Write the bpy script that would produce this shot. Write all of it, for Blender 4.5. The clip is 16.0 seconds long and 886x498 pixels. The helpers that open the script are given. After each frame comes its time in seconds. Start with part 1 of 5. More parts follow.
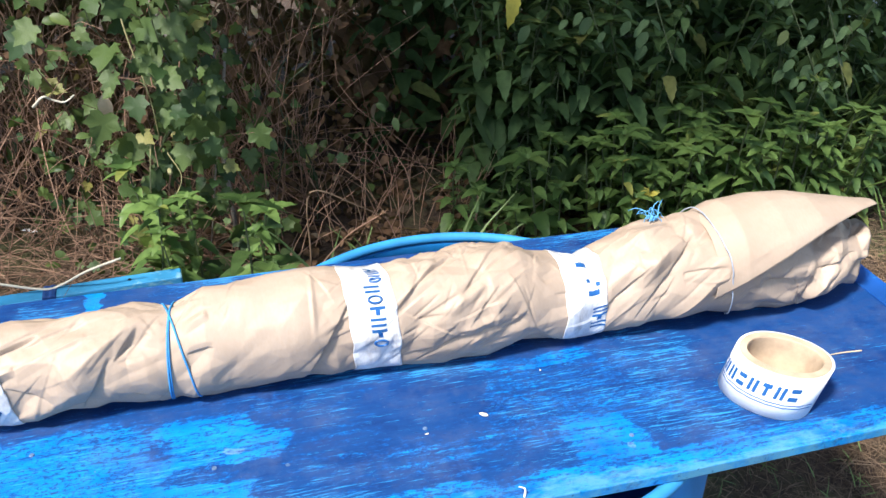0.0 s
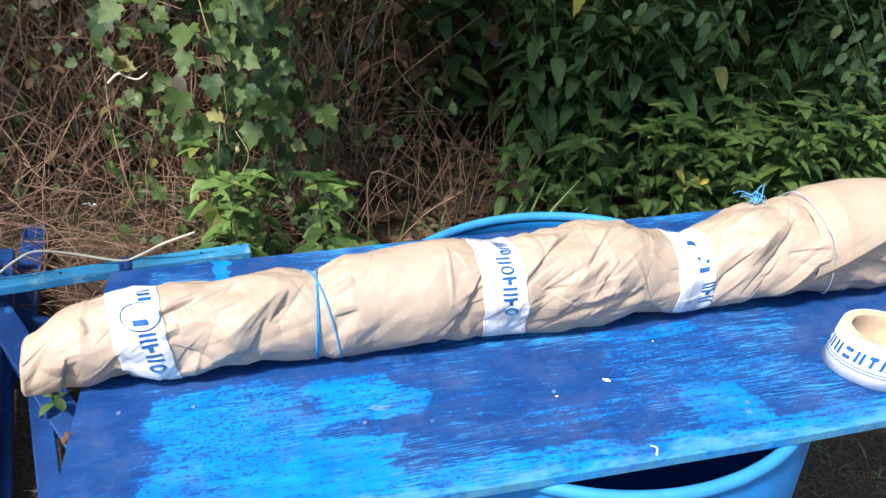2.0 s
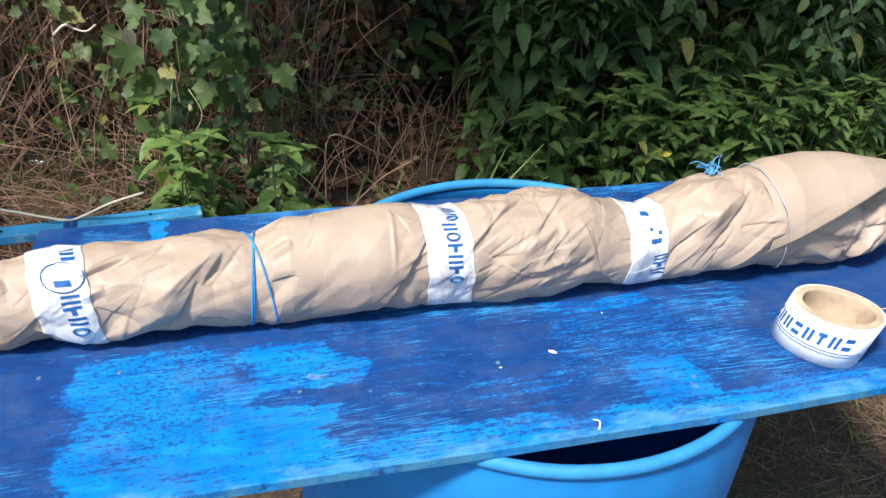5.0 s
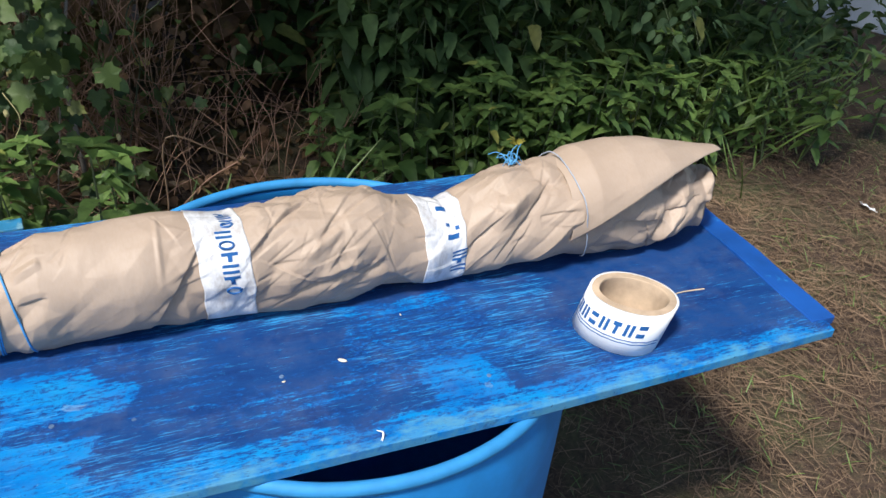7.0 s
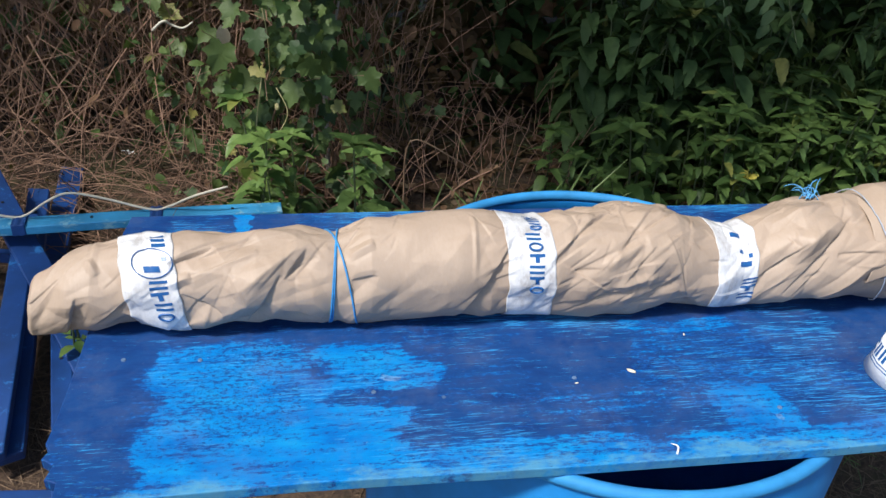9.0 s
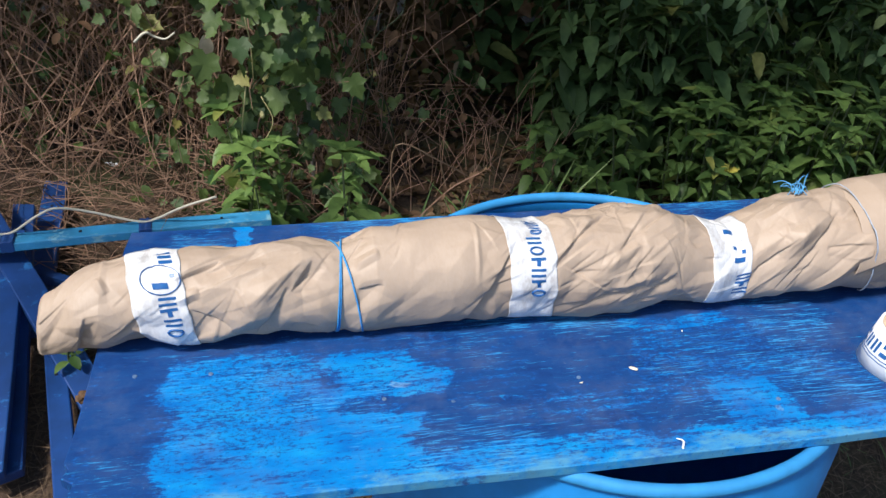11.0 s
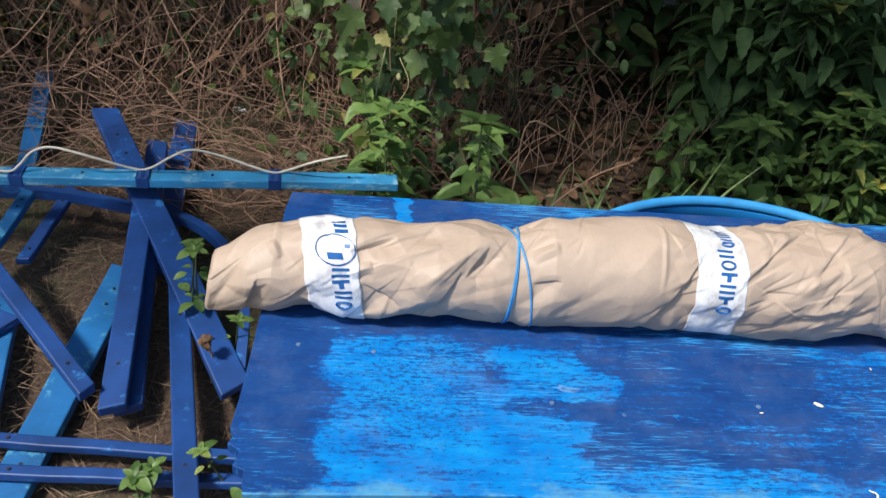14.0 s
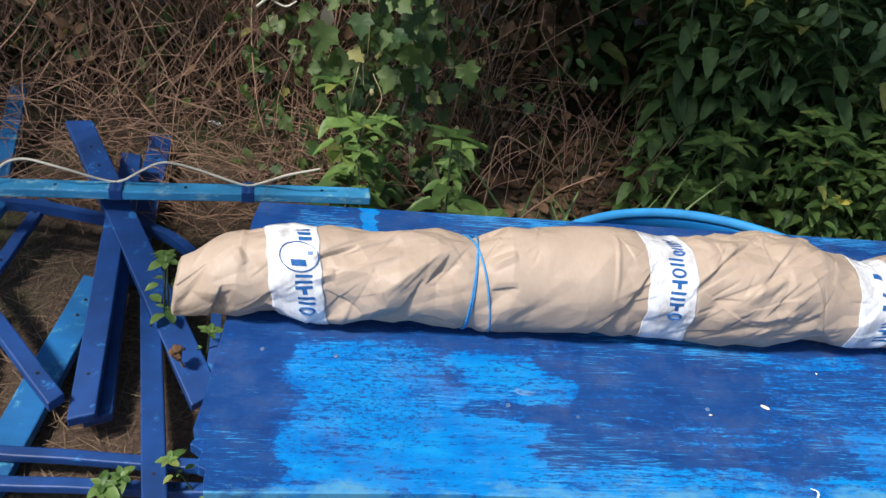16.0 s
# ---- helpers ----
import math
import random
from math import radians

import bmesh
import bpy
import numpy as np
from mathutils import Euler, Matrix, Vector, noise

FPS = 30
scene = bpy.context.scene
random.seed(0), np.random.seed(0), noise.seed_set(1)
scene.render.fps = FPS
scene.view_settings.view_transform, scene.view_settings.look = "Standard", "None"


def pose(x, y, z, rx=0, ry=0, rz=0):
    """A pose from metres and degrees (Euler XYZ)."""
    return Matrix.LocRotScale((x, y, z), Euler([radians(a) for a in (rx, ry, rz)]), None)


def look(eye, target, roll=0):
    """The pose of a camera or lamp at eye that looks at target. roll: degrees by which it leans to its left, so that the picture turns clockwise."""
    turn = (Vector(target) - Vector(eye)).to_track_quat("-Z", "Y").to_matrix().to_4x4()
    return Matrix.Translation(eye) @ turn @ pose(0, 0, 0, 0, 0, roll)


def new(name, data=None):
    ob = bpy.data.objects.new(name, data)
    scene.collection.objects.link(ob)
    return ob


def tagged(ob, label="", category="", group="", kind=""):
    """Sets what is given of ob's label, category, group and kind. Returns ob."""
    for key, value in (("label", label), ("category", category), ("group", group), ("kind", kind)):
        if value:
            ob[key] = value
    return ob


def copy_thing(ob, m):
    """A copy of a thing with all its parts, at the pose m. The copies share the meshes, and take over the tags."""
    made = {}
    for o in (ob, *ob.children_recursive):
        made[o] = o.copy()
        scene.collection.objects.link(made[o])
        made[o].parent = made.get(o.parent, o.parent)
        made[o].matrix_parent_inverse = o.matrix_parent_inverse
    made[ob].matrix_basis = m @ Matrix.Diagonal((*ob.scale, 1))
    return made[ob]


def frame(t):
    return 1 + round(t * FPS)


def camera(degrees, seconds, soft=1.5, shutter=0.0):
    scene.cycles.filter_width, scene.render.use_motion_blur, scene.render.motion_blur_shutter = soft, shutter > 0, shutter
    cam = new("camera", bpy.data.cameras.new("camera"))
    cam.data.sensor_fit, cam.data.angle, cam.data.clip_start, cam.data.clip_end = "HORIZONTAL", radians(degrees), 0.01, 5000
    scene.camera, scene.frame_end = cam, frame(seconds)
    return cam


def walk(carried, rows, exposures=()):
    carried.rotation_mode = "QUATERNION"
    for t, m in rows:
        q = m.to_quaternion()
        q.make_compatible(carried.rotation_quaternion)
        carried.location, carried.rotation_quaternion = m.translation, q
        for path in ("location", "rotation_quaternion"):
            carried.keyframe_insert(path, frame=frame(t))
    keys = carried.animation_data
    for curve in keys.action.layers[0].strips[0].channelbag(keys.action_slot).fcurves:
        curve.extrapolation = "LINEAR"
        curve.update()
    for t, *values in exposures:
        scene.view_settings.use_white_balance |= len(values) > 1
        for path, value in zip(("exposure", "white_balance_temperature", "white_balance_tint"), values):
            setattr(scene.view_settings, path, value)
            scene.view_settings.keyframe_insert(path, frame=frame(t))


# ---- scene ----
from mathutils import geometry

cam = camera(57.4, 16.0)
PATH = [
    (0, (0.326, -0.473, 1.055), (0.79, 1.173, 0.017), 1.2),
    (0.5, (0.316, -0.46, 1.057), (0.761, 1.176, -0.003), 1.6),
    (1, (0.263, -0.473, 1.056), (0.684, 1.163, -0.014), 3.1),
    (1.5, (0.21, -0.481, 1.065), (0.626, 1.156, -0.005), 2.7),
    (2, (0.179, -0.49, 1.067), (0.632, 1.141, 0.002), 2.4),
    (2.5, (0.17, -0.485, 1.079), (0.732, 1.127, 0.036), 1.9),
    (3, (0.148, -0.479, 1.075), (0.737, 1.12, 0.027), 3.3),
    (3.2, (0.139, -0.477, 1.073), (0.707, 1.121, 0.013), 3.9),
    (5.3, (0.235, -0.469, 1.046), (0.756, 1.1, -0.08), 5.2),
    (5.5, (0.251, -0.467, 1.047), (0.804, 1.095, -0.072), 5.0),
    (6, (0.282, -0.467, 1.041), (0.894, 1.085, -0.061), 6.3),
    (6.5, (0.333, -0.472, 1.044), (1.029, 1.037, -0.068), 4.6),
    (7, (0.345, -0.47, 1.041), (1.086, 1.011, -0.08), 6.6),
    (7.5, (0.333, -0.461, 1.038), (0.983, 1.058, -0.089), 6.6),
    (8, (0.29, -0.448, 1.031), (0.744, 1.143, -0.092), 6.8),
    (8.5, (0.242, -0.458, 1.036), (0.619, 1.153, -0.088), 6.6),
    (9, (0.199, -0.464, 1.039), (0.558, 1.155, -0.078), 5.4),
    (9.2, (0.186, -0.467, 1.046), (0.559, 1.15, -0.069), 4.6),
    (11.5, (0.172, -0.467, 1.053), (0.587, 1.138, -0.065), 4.7),
    (12, (0.173, -0.449, 1.048), (0.582, 1.146, -0.087), 5.6),
    (12.5, (0.151, -0.435, 1.043), (0.546, 1.146, -0.117), 7.4),
    (13, (0.131, -0.43, 1.039), (0.5, 1.145, -0.138), 8.1),
    (13.5, (0.106, -0.417, 1.037), (0.413, 1.162, -0.152), 8.4),
    (14, (0.078, -0.404, 1.037), (0.298, 1.184, -0.159), 7.7),
    (14.5, (0.068, -0.409, 1.038), (0.269, 1.182, -0.157), 7.6),
    (15, (0.073, -0.424, 1.04), (0.312, 1.172, -0.143), 7.6),
    (15.5, (0.08, -0.434, 1.043), (0.339, 1.164, -0.131), 9.1),
    (16, (0.094, -0.431, 1.047), (0.362, 1.178, -0.11), 8.8),
]
walk(cam, [(t, look(eye, target, roll)) for t, eye, target, roll in PATH],
     exposures=[(0.0, 0.73), (2.0, 0.70), (3.2, 0.60), (5.3, 0.39), (7.0, 0.10), (9.2, 0.05), (12.5, 0.15), (16.0, 0.12)])

# ---- light ----
SUN_ELEV, SUN_AZ = 56.0, 240.0   # degrees; azimuth counted clockwise from +y
world = bpy.data.worlds.new("sky")
world.use_nodes = True
scene.world = world
wn = world.node_tree.nodes
sky = wn.new("ShaderNodeTexSky")
sky.sky_type, sky.sun_disc = "NISHITA", False
sky.sun_elevation, sky.sun_rotation = radians(SUN_ELEV), radians(SUN_AZ)
world.node_tree.links.new(sky.outputs[0], wn["Background"].inputs[0])
wn["Background"].inputs[1].default_value = 0.155
sun = new("sun", bpy.data.lights.new("sun", "SUN"))
sun.data.energy, sun.data.angle, sun.data.color = 5.1, radians(8), (1.0, 0.958, 0.90)
_a, _e = radians(SUN_AZ), radians(SUN_ELEV)
sun.matrix_world = look((4 * math.sin(_a) * math.cos(_e), 4 * math.cos(_a) * math.cos(_e), 4 * math.sin(_e)), (0, 0, 0))

GROUND = -0.17
TOP = 0.48


# ---- materials ----
def material(name, rough=0.6, metal=0.0):
    m = bpy.data.materials.new(name)
    m.use_nodes = True
    b = m.node_tree.nodes["Principled BSDF"]
    b.inputs["Roughness"].default_value, b.inputs["Metallic"].default_value = rough, metal
    return m, m.node_tree.nodes, m.node_tree.links, b


def noise_node(n, l, vec, scale, detail=4.0, rough=0.55, stretch=None):
    if stretch:
        mp = n.new("ShaderNodeMapping")
        mp.inputs["Scale"].default_value = stretch
        l.new(vec, mp.inputs[0])
        vec = mp.outputs[0]
    t = n.new("ShaderNodeTexNoise")
    t.inputs["Scale"].default_value, t.inputs["Detail"].default_value, t.inputs["Roughness"].default_value = scale, detail, rough
    l.new(vec, t.inputs["Vector"])
    return t.outputs["Fac"]


def ramp(n, l, fac, stops):
    r = n.new("ShaderNodeValToRGB")
    e = r.color_ramp.elements
    while len(e) < len(stops):
        e.new(0.5)
    for k, (p, c) in zip(e, stops):
        k.position, k.color = p, (*c, 1) if len(c) == 3 else c
    l.new(fac, r.inputs[0])
    return r.outputs[0]


def mixed(n, l, fac, a, b, mode="MIX"):
    m = n.new("ShaderNodeMix")
    m.data_type, m.blend_type = "RGBA", mode
    for sock, v in ((m.inputs[0], fac), (m.inputs[6], a), (m.inputs[7], b)):
        if isinstance(v, (int, float)):
            sock.default_value = v
        elif isinstance(v, tuple):
            sock.default_value = (*v, 1)
        else:
            l.new(v, sock)
    return m.outputs[2]


def sums(n, l, op, a, b=0.0, c=None):
    m = n.new("ShaderNodeMath")
    m.operation = op
    for i, v in enumerate((a, b) if c is None else (a, b, c)):
        if isinstance(v, (int, float)):
            m.inputs[i].default_value = v
        else:
            l.new(v, m.inputs[i])
    return m.outputs[0]


def bumped(n, l, b, height, strength=0.3, dist=0.002):
    k = n.new("ShaderNodeBump")
    k.inputs["Strength"].default_value, k.inputs["Distance"].default_value = strength, dist
    l.new(height, k.inputs["Height"])
    l.new(k.outputs[0], b.inputs["Normal"])


def coords(n, which="Object"):
    return n.new("ShaderNodeTexCoord").outputs[which]


def leaf_material(name, dark, light, old, rough=0.45, sheen=0.35):
    """Leaf: hue varies leaf by leaf and plant by plant, veins and blotches, light shines through."""
    m, n, l, b = material(name, rough)
    geo, obi = n.new("ShaderNodeNewGeometry"), n.new("ShaderNodeObjectInfo")
    v = sums(n, l, "FRACT", sums(n, l, "ADD", geo.outputs["Random Per Island"], obi.outputs["Random"]))
    c = ramp(n, l, v, [(0.0, dark), (0.62, light), (0.95, light), (1.0, old)])
    spots = noise_node(n, l, coords(n), 55.0, 3.0)
    c = mixed(n, l, ramp(n, l, spots, [(0.42, (0, 0, 0)), (0.7, (0.45, 0.45, 0.45))]), c, tuple(0.55 * k for k in dark))
    l.new(c, b.inputs["Base Color"])
    b.inputs["Specular IOR Level"].default_value = sheen
    tr = n.new("ShaderNodeBsdfTranslucent")
    l.new(mixed(n, l, 0.5, c, (0.16, 0.24, 0.03)), tr.inputs[0])
    ms = n.new("ShaderNodeMixShader")
    ms.inputs[0].default_value = 0.28
    l.new(b.outputs[0], ms.inputs[1])
    l.new(tr.outputs[0], ms.inputs[2])
    l.new(ms.outputs[0], n["Material Output"].inputs[0])
    bumped(n, l, b, noise_node(n, l, coords(n), 180.0, 2.0), 0.25, 0.002)
    return m


def plain_material(name, base, rough=0.6, spread=0.25, scale=40.0, bump=0.2, stretch=None, metal=0.0, bump_dist=0.002):
    """A surface of one stuff with grain at two scales."""
    m, n, l, b = material(name, rough, metal)
    o = coords(n)
    f = noise_node(n, l, o, scale, 5.0, 0.6, stretch)
    g = noise_node(n, l, o, scale * 0.13, 3.0, 0.5, stretch)
    f = sums(n, l, "MULTIPLY_ADD", f, 0.6, sums(n, l, "MULTIPLY", g, 0.4))
    lo, hi = tuple(k * (1 - spread) for k in base), tuple(min(1, k * (1 + spread)) for k in base)
    l.new(ramp(n, l, f, [(0.3, lo), (0.7, hi)]), b.inputs["Base Color"])
    bumped(n, l, b, f, bump, bump_dist)
    return m


# lighter nettle green, sunlight put into the colour; the weed sprigs share it
LIT_GREEN = leaf_material("lit_green_leaf", (0.058, 0.118, 0.032), (0.16, 0.255, 0.07), (0.30, 0.29, 0.07))
NETTLE = leaf_material("nettle_leaf", (0.032, 0.066, 0.026), (0.082, 0.142, 0.050), (0.20, 0.20, 0.06), 0.6, 0.2)
SHRUB = leaf_material("shrub_leaf", (0.035, 0.07, 0.032), (0.09, 0.15, 0.065), (0.15, 0.18, 0.07), 0.6, 0.2)
VINE = leaf_material("vine_leaf", (0.030, 0.070, 0.026), (0.110, 0.165, 0.048), (0.36, 0.32, 0.10))
DEAD_LEAF = leaf_material("dead_leaf", (0.09, 0.052, 0.033), (0.21, 0.125, 0.078), (0.35, 0.27, 0.18), 0.8, 0.1)
STEM = plain_material("green_stem", (0.05, 0.07, 0.028), 0.6, 0.35, 60)
DRY_STEM = plain_material("dry_stem", (0.25, 0.148, 0.098), 0.85, 0.6, 30)
STRAW = plain_material("straw", (0.185, 0.122, 0.074), 0.75, 0.55, 9)
GREY_WOOD = plain_material("grey_dead_wood", (0.30, 0.27, 0.24), 0.9, 0.5, 60)
GRASS = plain_material("grass_blade", (0.11, 0.17, 0.04), 0.5, 0.5, 7)


def ground_material():
    m, n, l, b = material("soil", 0.95)
    o = coords(n)
    a = noise_node(n, l, o, 2.2, 5.0, 0.65)
    f = noise_node(n, l, o, 90.0, 6.0, 0.7)
    c = ramp(n, l, f, [(0.25, (0.022, 0.015, 0.011)), (0.5, (0.075, 0.046, 0.030)), (0.75, (0.15, 0.100, 0.060))])
    g = ramp(n, l, noise_node(n, l, o, 60.0, 6.0, 0.7), [(0.3, (0.03, 0.04, 0.015)), (0.7, (0.13, 0.15, 0.055))])
    l.new(mixed(n, l, ramp(n, l, a, [(0.50, (0, 0, 0)), (0.66, (0.75, 0.75, 0.75))]), c, g), b.inputs["Base Color"])
    bumped(n, l, b, f, 0.9, 0.012)
    return m


SOIL = ground_material()


# worn places of the board: x, y, half length, half width, strength
BOARD_WEAR = [(0.125, 0.122, 0.090, 0.066, 0.132), (0.165, 0.040, 0.120, 0.060, 0.145), (0.235, 0.055, 0.060, 0.075, 0.145), (0.262, 0.152, 0.050, 0.026, 0.125), (0.305, 0.128, 0.040, 0.020, 0.118),
              (0.62, 0.150, 0.09, 0.035, 0.045), (0.645, 0.050, 0.045, 0.035, 0.130), (0.60, 0.090, 0.16, 0.030, 0.045), (0.40, 0.010, 0.14, 0.022, 0.120), (0.74, 0.006, 0.26, 0.018, 0.115),
              (0.03, 0.025, 0.035, 0.012, 0.110), (-0.006, 0.055, 0.012, 0.030, 0.12), (-0.008, 0.18, 0.006, 0.05, 0.10), (0.135, 0.42, 0.012, 0.06, 0.170), (0.62, 0.185, 0.07, 0.012, 0.10)]
# where the dark coat stayed whole
BOARD_WHOLE = [(0.015, 0.20, 0.040, 0.26, 0.10), (0.275, 0.098, 0.045, 0.014, 0.085), (0.225, 0.135, 0.012, 0.015, 0.05), (0.49, 0.14, 0.06, 0.05, 0.06), (0.95, 0.2, 0.16, 0.16, 0.05)]


def board_material():
    """Dark blue paint over older azure coats, worn through in streaks along the grain; pale teal at the front edge."""
    m, n, l, b = material("worn_blue_paint", 0.42)
    o = coords(n)
    warp = n.new("ShaderNodeTexNoise")
    warp.inputs["Scale"].default_value, warp.inputs["Detail"].default_value = 15.0, 7.0
    l.new(o, warp.inputs["Vector"])
    off = n.new("ShaderNodeVectorMath")
    off.operation = "MULTIPLY_ADD"
    l.new(warp.outputs["Color"], off.inputs[0])
    off.inputs[1].default_value, off.inputs[2].default_value = (0.11, 0.045, 0), (-0.055, -0.0225, 0)
    add = n.new("ShaderNodeVectorMath")
    l.new(o, add.inputs[0])
    l.new(off.outputs[0], add.inputs[1])
    sep = n.new("ShaderNodeSeparateXYZ")
    l.new(add.outputs[0], sep.inputs[0])
    X, Y = sep.outputs[0], sep.outputs[1]

    def patch(cx, cy, rx, ry, amount):
        dx = sums(n, l, "POWER", sums(n, l, "ABSOLUTE", sums(n, l, "DIVIDE", sums(n, l, "SUBTRACT", X, cx), rx)), 3.0)
        dy = sums(n, l, "POWER", sums(n, l, "ABSOLUTE", sums(n, l, "DIVIDE", sums(n, l, "SUBTRACT", Y, cy), ry)), 3.0)
        k = n.new("ShaderNodeMapRange")
        k.interpolation_type = "SMOOTHSTEP"
        k.inputs[1].default_value, k.inputs[2].default_value, k.inputs[3].default_value, k.inputs[4].default_value = 0.45, 1.7, amount, 0.0
        l.new(sums(n, l, "ADD", dx, dy), k.inputs[0])
        return k.outputs[0]

    wear, whole = 0.0, 0.0
    for w in BOARD_WEAR:
        wear = sums(n, l, "MAXIMUM", wear, patch(*w))
    for w in BOARD_WHOLE:
        whole = sums(n, l, "MAXIMUM", whole, patch(*w))
    edge = n.new("ShaderNodeMapRange")
    edge.inputs[1].default_value, edge.inputs[2].default_value, edge.inputs[3].default_value, edge.inputs[4].default_value = 0.0, 0.032, 0.15, 0.0
    l.new(sep.outputs[1], edge.inputs[0])
    wear = sums(n, l, "MAXIMUM", wear, edge.outputs[0])
    streak = noise_node(n, l, o, 9.0, 8.0, 0.72, (1.6, 17.0, 1.0))
    fleck = noise_node(n, l, o, 130.0, 8.0, 0.78, (1.0, 2.2, 1.0))
    broad = noise_node(n, l, o, 7.0, 4.0, 0.6)
    f = sums(n, l, "MULTIPLY_ADD", fleck, 0.55, sums(n, l, "MULTIPLY_ADD", streak, 0.45, sums(n, l, "MULTIPLY", broad, 0.12)))
    f = sums(n, l, "SUBTRACT", sums(n, l, "ADD", f, wear), whole)
    tone = noise_node(n, l, o, 16.0, 7.0, 0.7, (0.6, 1.8, 1.0))
    dark = ramp(n, l, tone, [(0.3, (0.006, 0.026, 0.125)), (0.52, (0.009, 0.052, 0.190)), (0.72, (0.022, 0.050, 0.160))])
    azure = ramp(n, l, noise_node(n, l, o, 12.0, 6.0, 0.65, (1, 2.5, 1)), [(0.3, (0.001, 0.10, 0.38)), (0.52, (0.001, 0.185, 0.52)), (0.75, (0.008, 0.27, 0.56))])
    mid = mixed(n, l, 0.5, dark, (0.005, 0.095, 0.37))
    c = mixed(n, l, ramp(n, l, f, [(0.585, (0, 0, 0)), (0.625, (1, 1, 1))]), dark, mid)
    cover = ramp(n, l, f, [(0.645, (0, 0, 0)), (0.682, (1, 1, 1))])
    c = mixed(n, l, cover, c, azure)
    # fine pale lines along the grain, in patches
    grain = noise_node(n, l, o, 30.0, 7.0, 0.8, (0.8, 13.0, 1.0))
    lines = sums(n, l, "SUBTRACT", sums(n, l, "MULTIPLY_ADD", noise_node(n, l, o, 4.5, 3.0, 0.6, (1.0, 1.6, 1.0)), 0.55, grain), sums(n, l, "MULTIPLY", whole, 0.8))
    lines = sums(n, l, "ADD", lines, patch(0.010, 0.028, 0.045, 0.040, 0.105))
    c = mixed(n, l, ramp(n, l, lines, [(0.835, (0, 0, 0)), (0.885, (0.9, 0.9, 0.9))]), c, (0.03, 0.27, 0.60))
    # pale teal, rubbed front edge and stray pale rubs
    ed = sums(n, l, "ADD", noise_node(n, l, o, 14.0, 7.0, 0.75, (1.0, 2.2, 1.0)), sums(n, l, "MULTIPLY", edge.outputs[0], 1.6))
    c = mixed(n, l, ramp(n, l, ed, [(0.66, (0, 0, 0)), (0.80, (0.7, 0.7, 0.7))]), c, (0.10, 0.30, 0.42))
    # small dark remnants of the top coat left in the azure
    worm = sums(n, l, "ADD", noise_node(n, l, o, 190.0, 5.0, 0.7, (1.0, 1.6, 1.0)), sums(n, l, "ADD", patch(0.115, 0.115, 0.085, 0.075, 0.10), patch(0.20, 0.12, 0.09, 0.06, 0.04)))
    c = mixed(n, l, ramp(n, l, worm, [(0.655, (0, 0, 0)), (0.71, (0.75, 0.75, 0.75))]), c, dark)
    # dust and pale grime
    dust = noise_node(n, l, o, 11.0, 8.0, 0.75)
    c = mixed(n, l, ramp(n, l, dust, [(0.48, (0, 0, 0)), (0.75, (0.24, 0.24, 0.24))]), c, (0.16, 0.20, 0.26))
    speck = noise_node(n, l, o, 230.0, 3.0, 0.6)
    c = mixed(n, l, ramp(n, l, speck, [(0.70, (0, 0, 0)), (0.78, (0.5, 0.5, 0.5))]), c, (0.40, 0.47, 0.56))
    pit = noise_node(n, l, o, 120.0, 4.0, 0.7, (1.0, 3.0, 1.0))
    c = mixed(n, l, ramp(n, l, pit, [(0.30, (0.8, 0.8, 0.8)), (0.37, (0, 0, 0))]), c, (0.008, 0.02, 0.075))
    # rubbed pale spots
    for px, py, pr in ((0.290, 0.132, 0.0055), (0.335, 0.092, 0.003), (0.66, 0.035, 0.005)):
        spot = sums(n, l, "ADD", patch(px, py, pr * 1.5, pr, 0.30), sums(n, l, "MULTIPLY", fleck, 0.55))
        c = mixed(n, l, ramp(n, l, spot, [(0.48, (0, 0, 0)), (0.66, (0.5, 0.5, 0.5))]), c, (0.24, 0.33, 0.40))
    l.new(c, b.inputs["Base Color"])
    l.new(ramp(n, l, dust, [(0.3, (0.42, 0.42, 0.42)), (0.7, (0.62, 0.62, 0.62))]), b.inputs["Roughness"])
    b.inputs["Specular IOR Level"].default_value = 0.13
    bumped(n, l, b, sums(n, l, "MULTIPLY_ADD", cover, -0.5, sums(n, l, "ADD", streak, fleck)), 0.4, 0.0008)
    return m


BOARD = board_material()


def paint_material(name, base, worn, rough=0.5, amount=0.62):
    """Brushed paint on wood, rubbed off in places."""
    m, n, l, b = material(name, rough)
    o = coords(n)
    s = noise_node(n, l, o, 60.0, 7.0, 0.75, (0.3, 0.3, 1.0))
    t = noise_node(n, l, o, 7.0, 4.0, 0.6)
    lo, hi = tuple(0.65 * k for k in base), tuple(min(1, 1.3 * k) for k in base)
    c = ramp(n, l, t, [(0.3, lo), (0.7, hi)])
    l.new(mixed(n, l, ramp(n, l, s, [(amount, (0, 0, 0)), (amount + 0.06, (1, 1, 1))]), c, worn), b.inputs["Base Color"])
    bumped(n, l, b, s, 0.3, 0.0015)
    return m


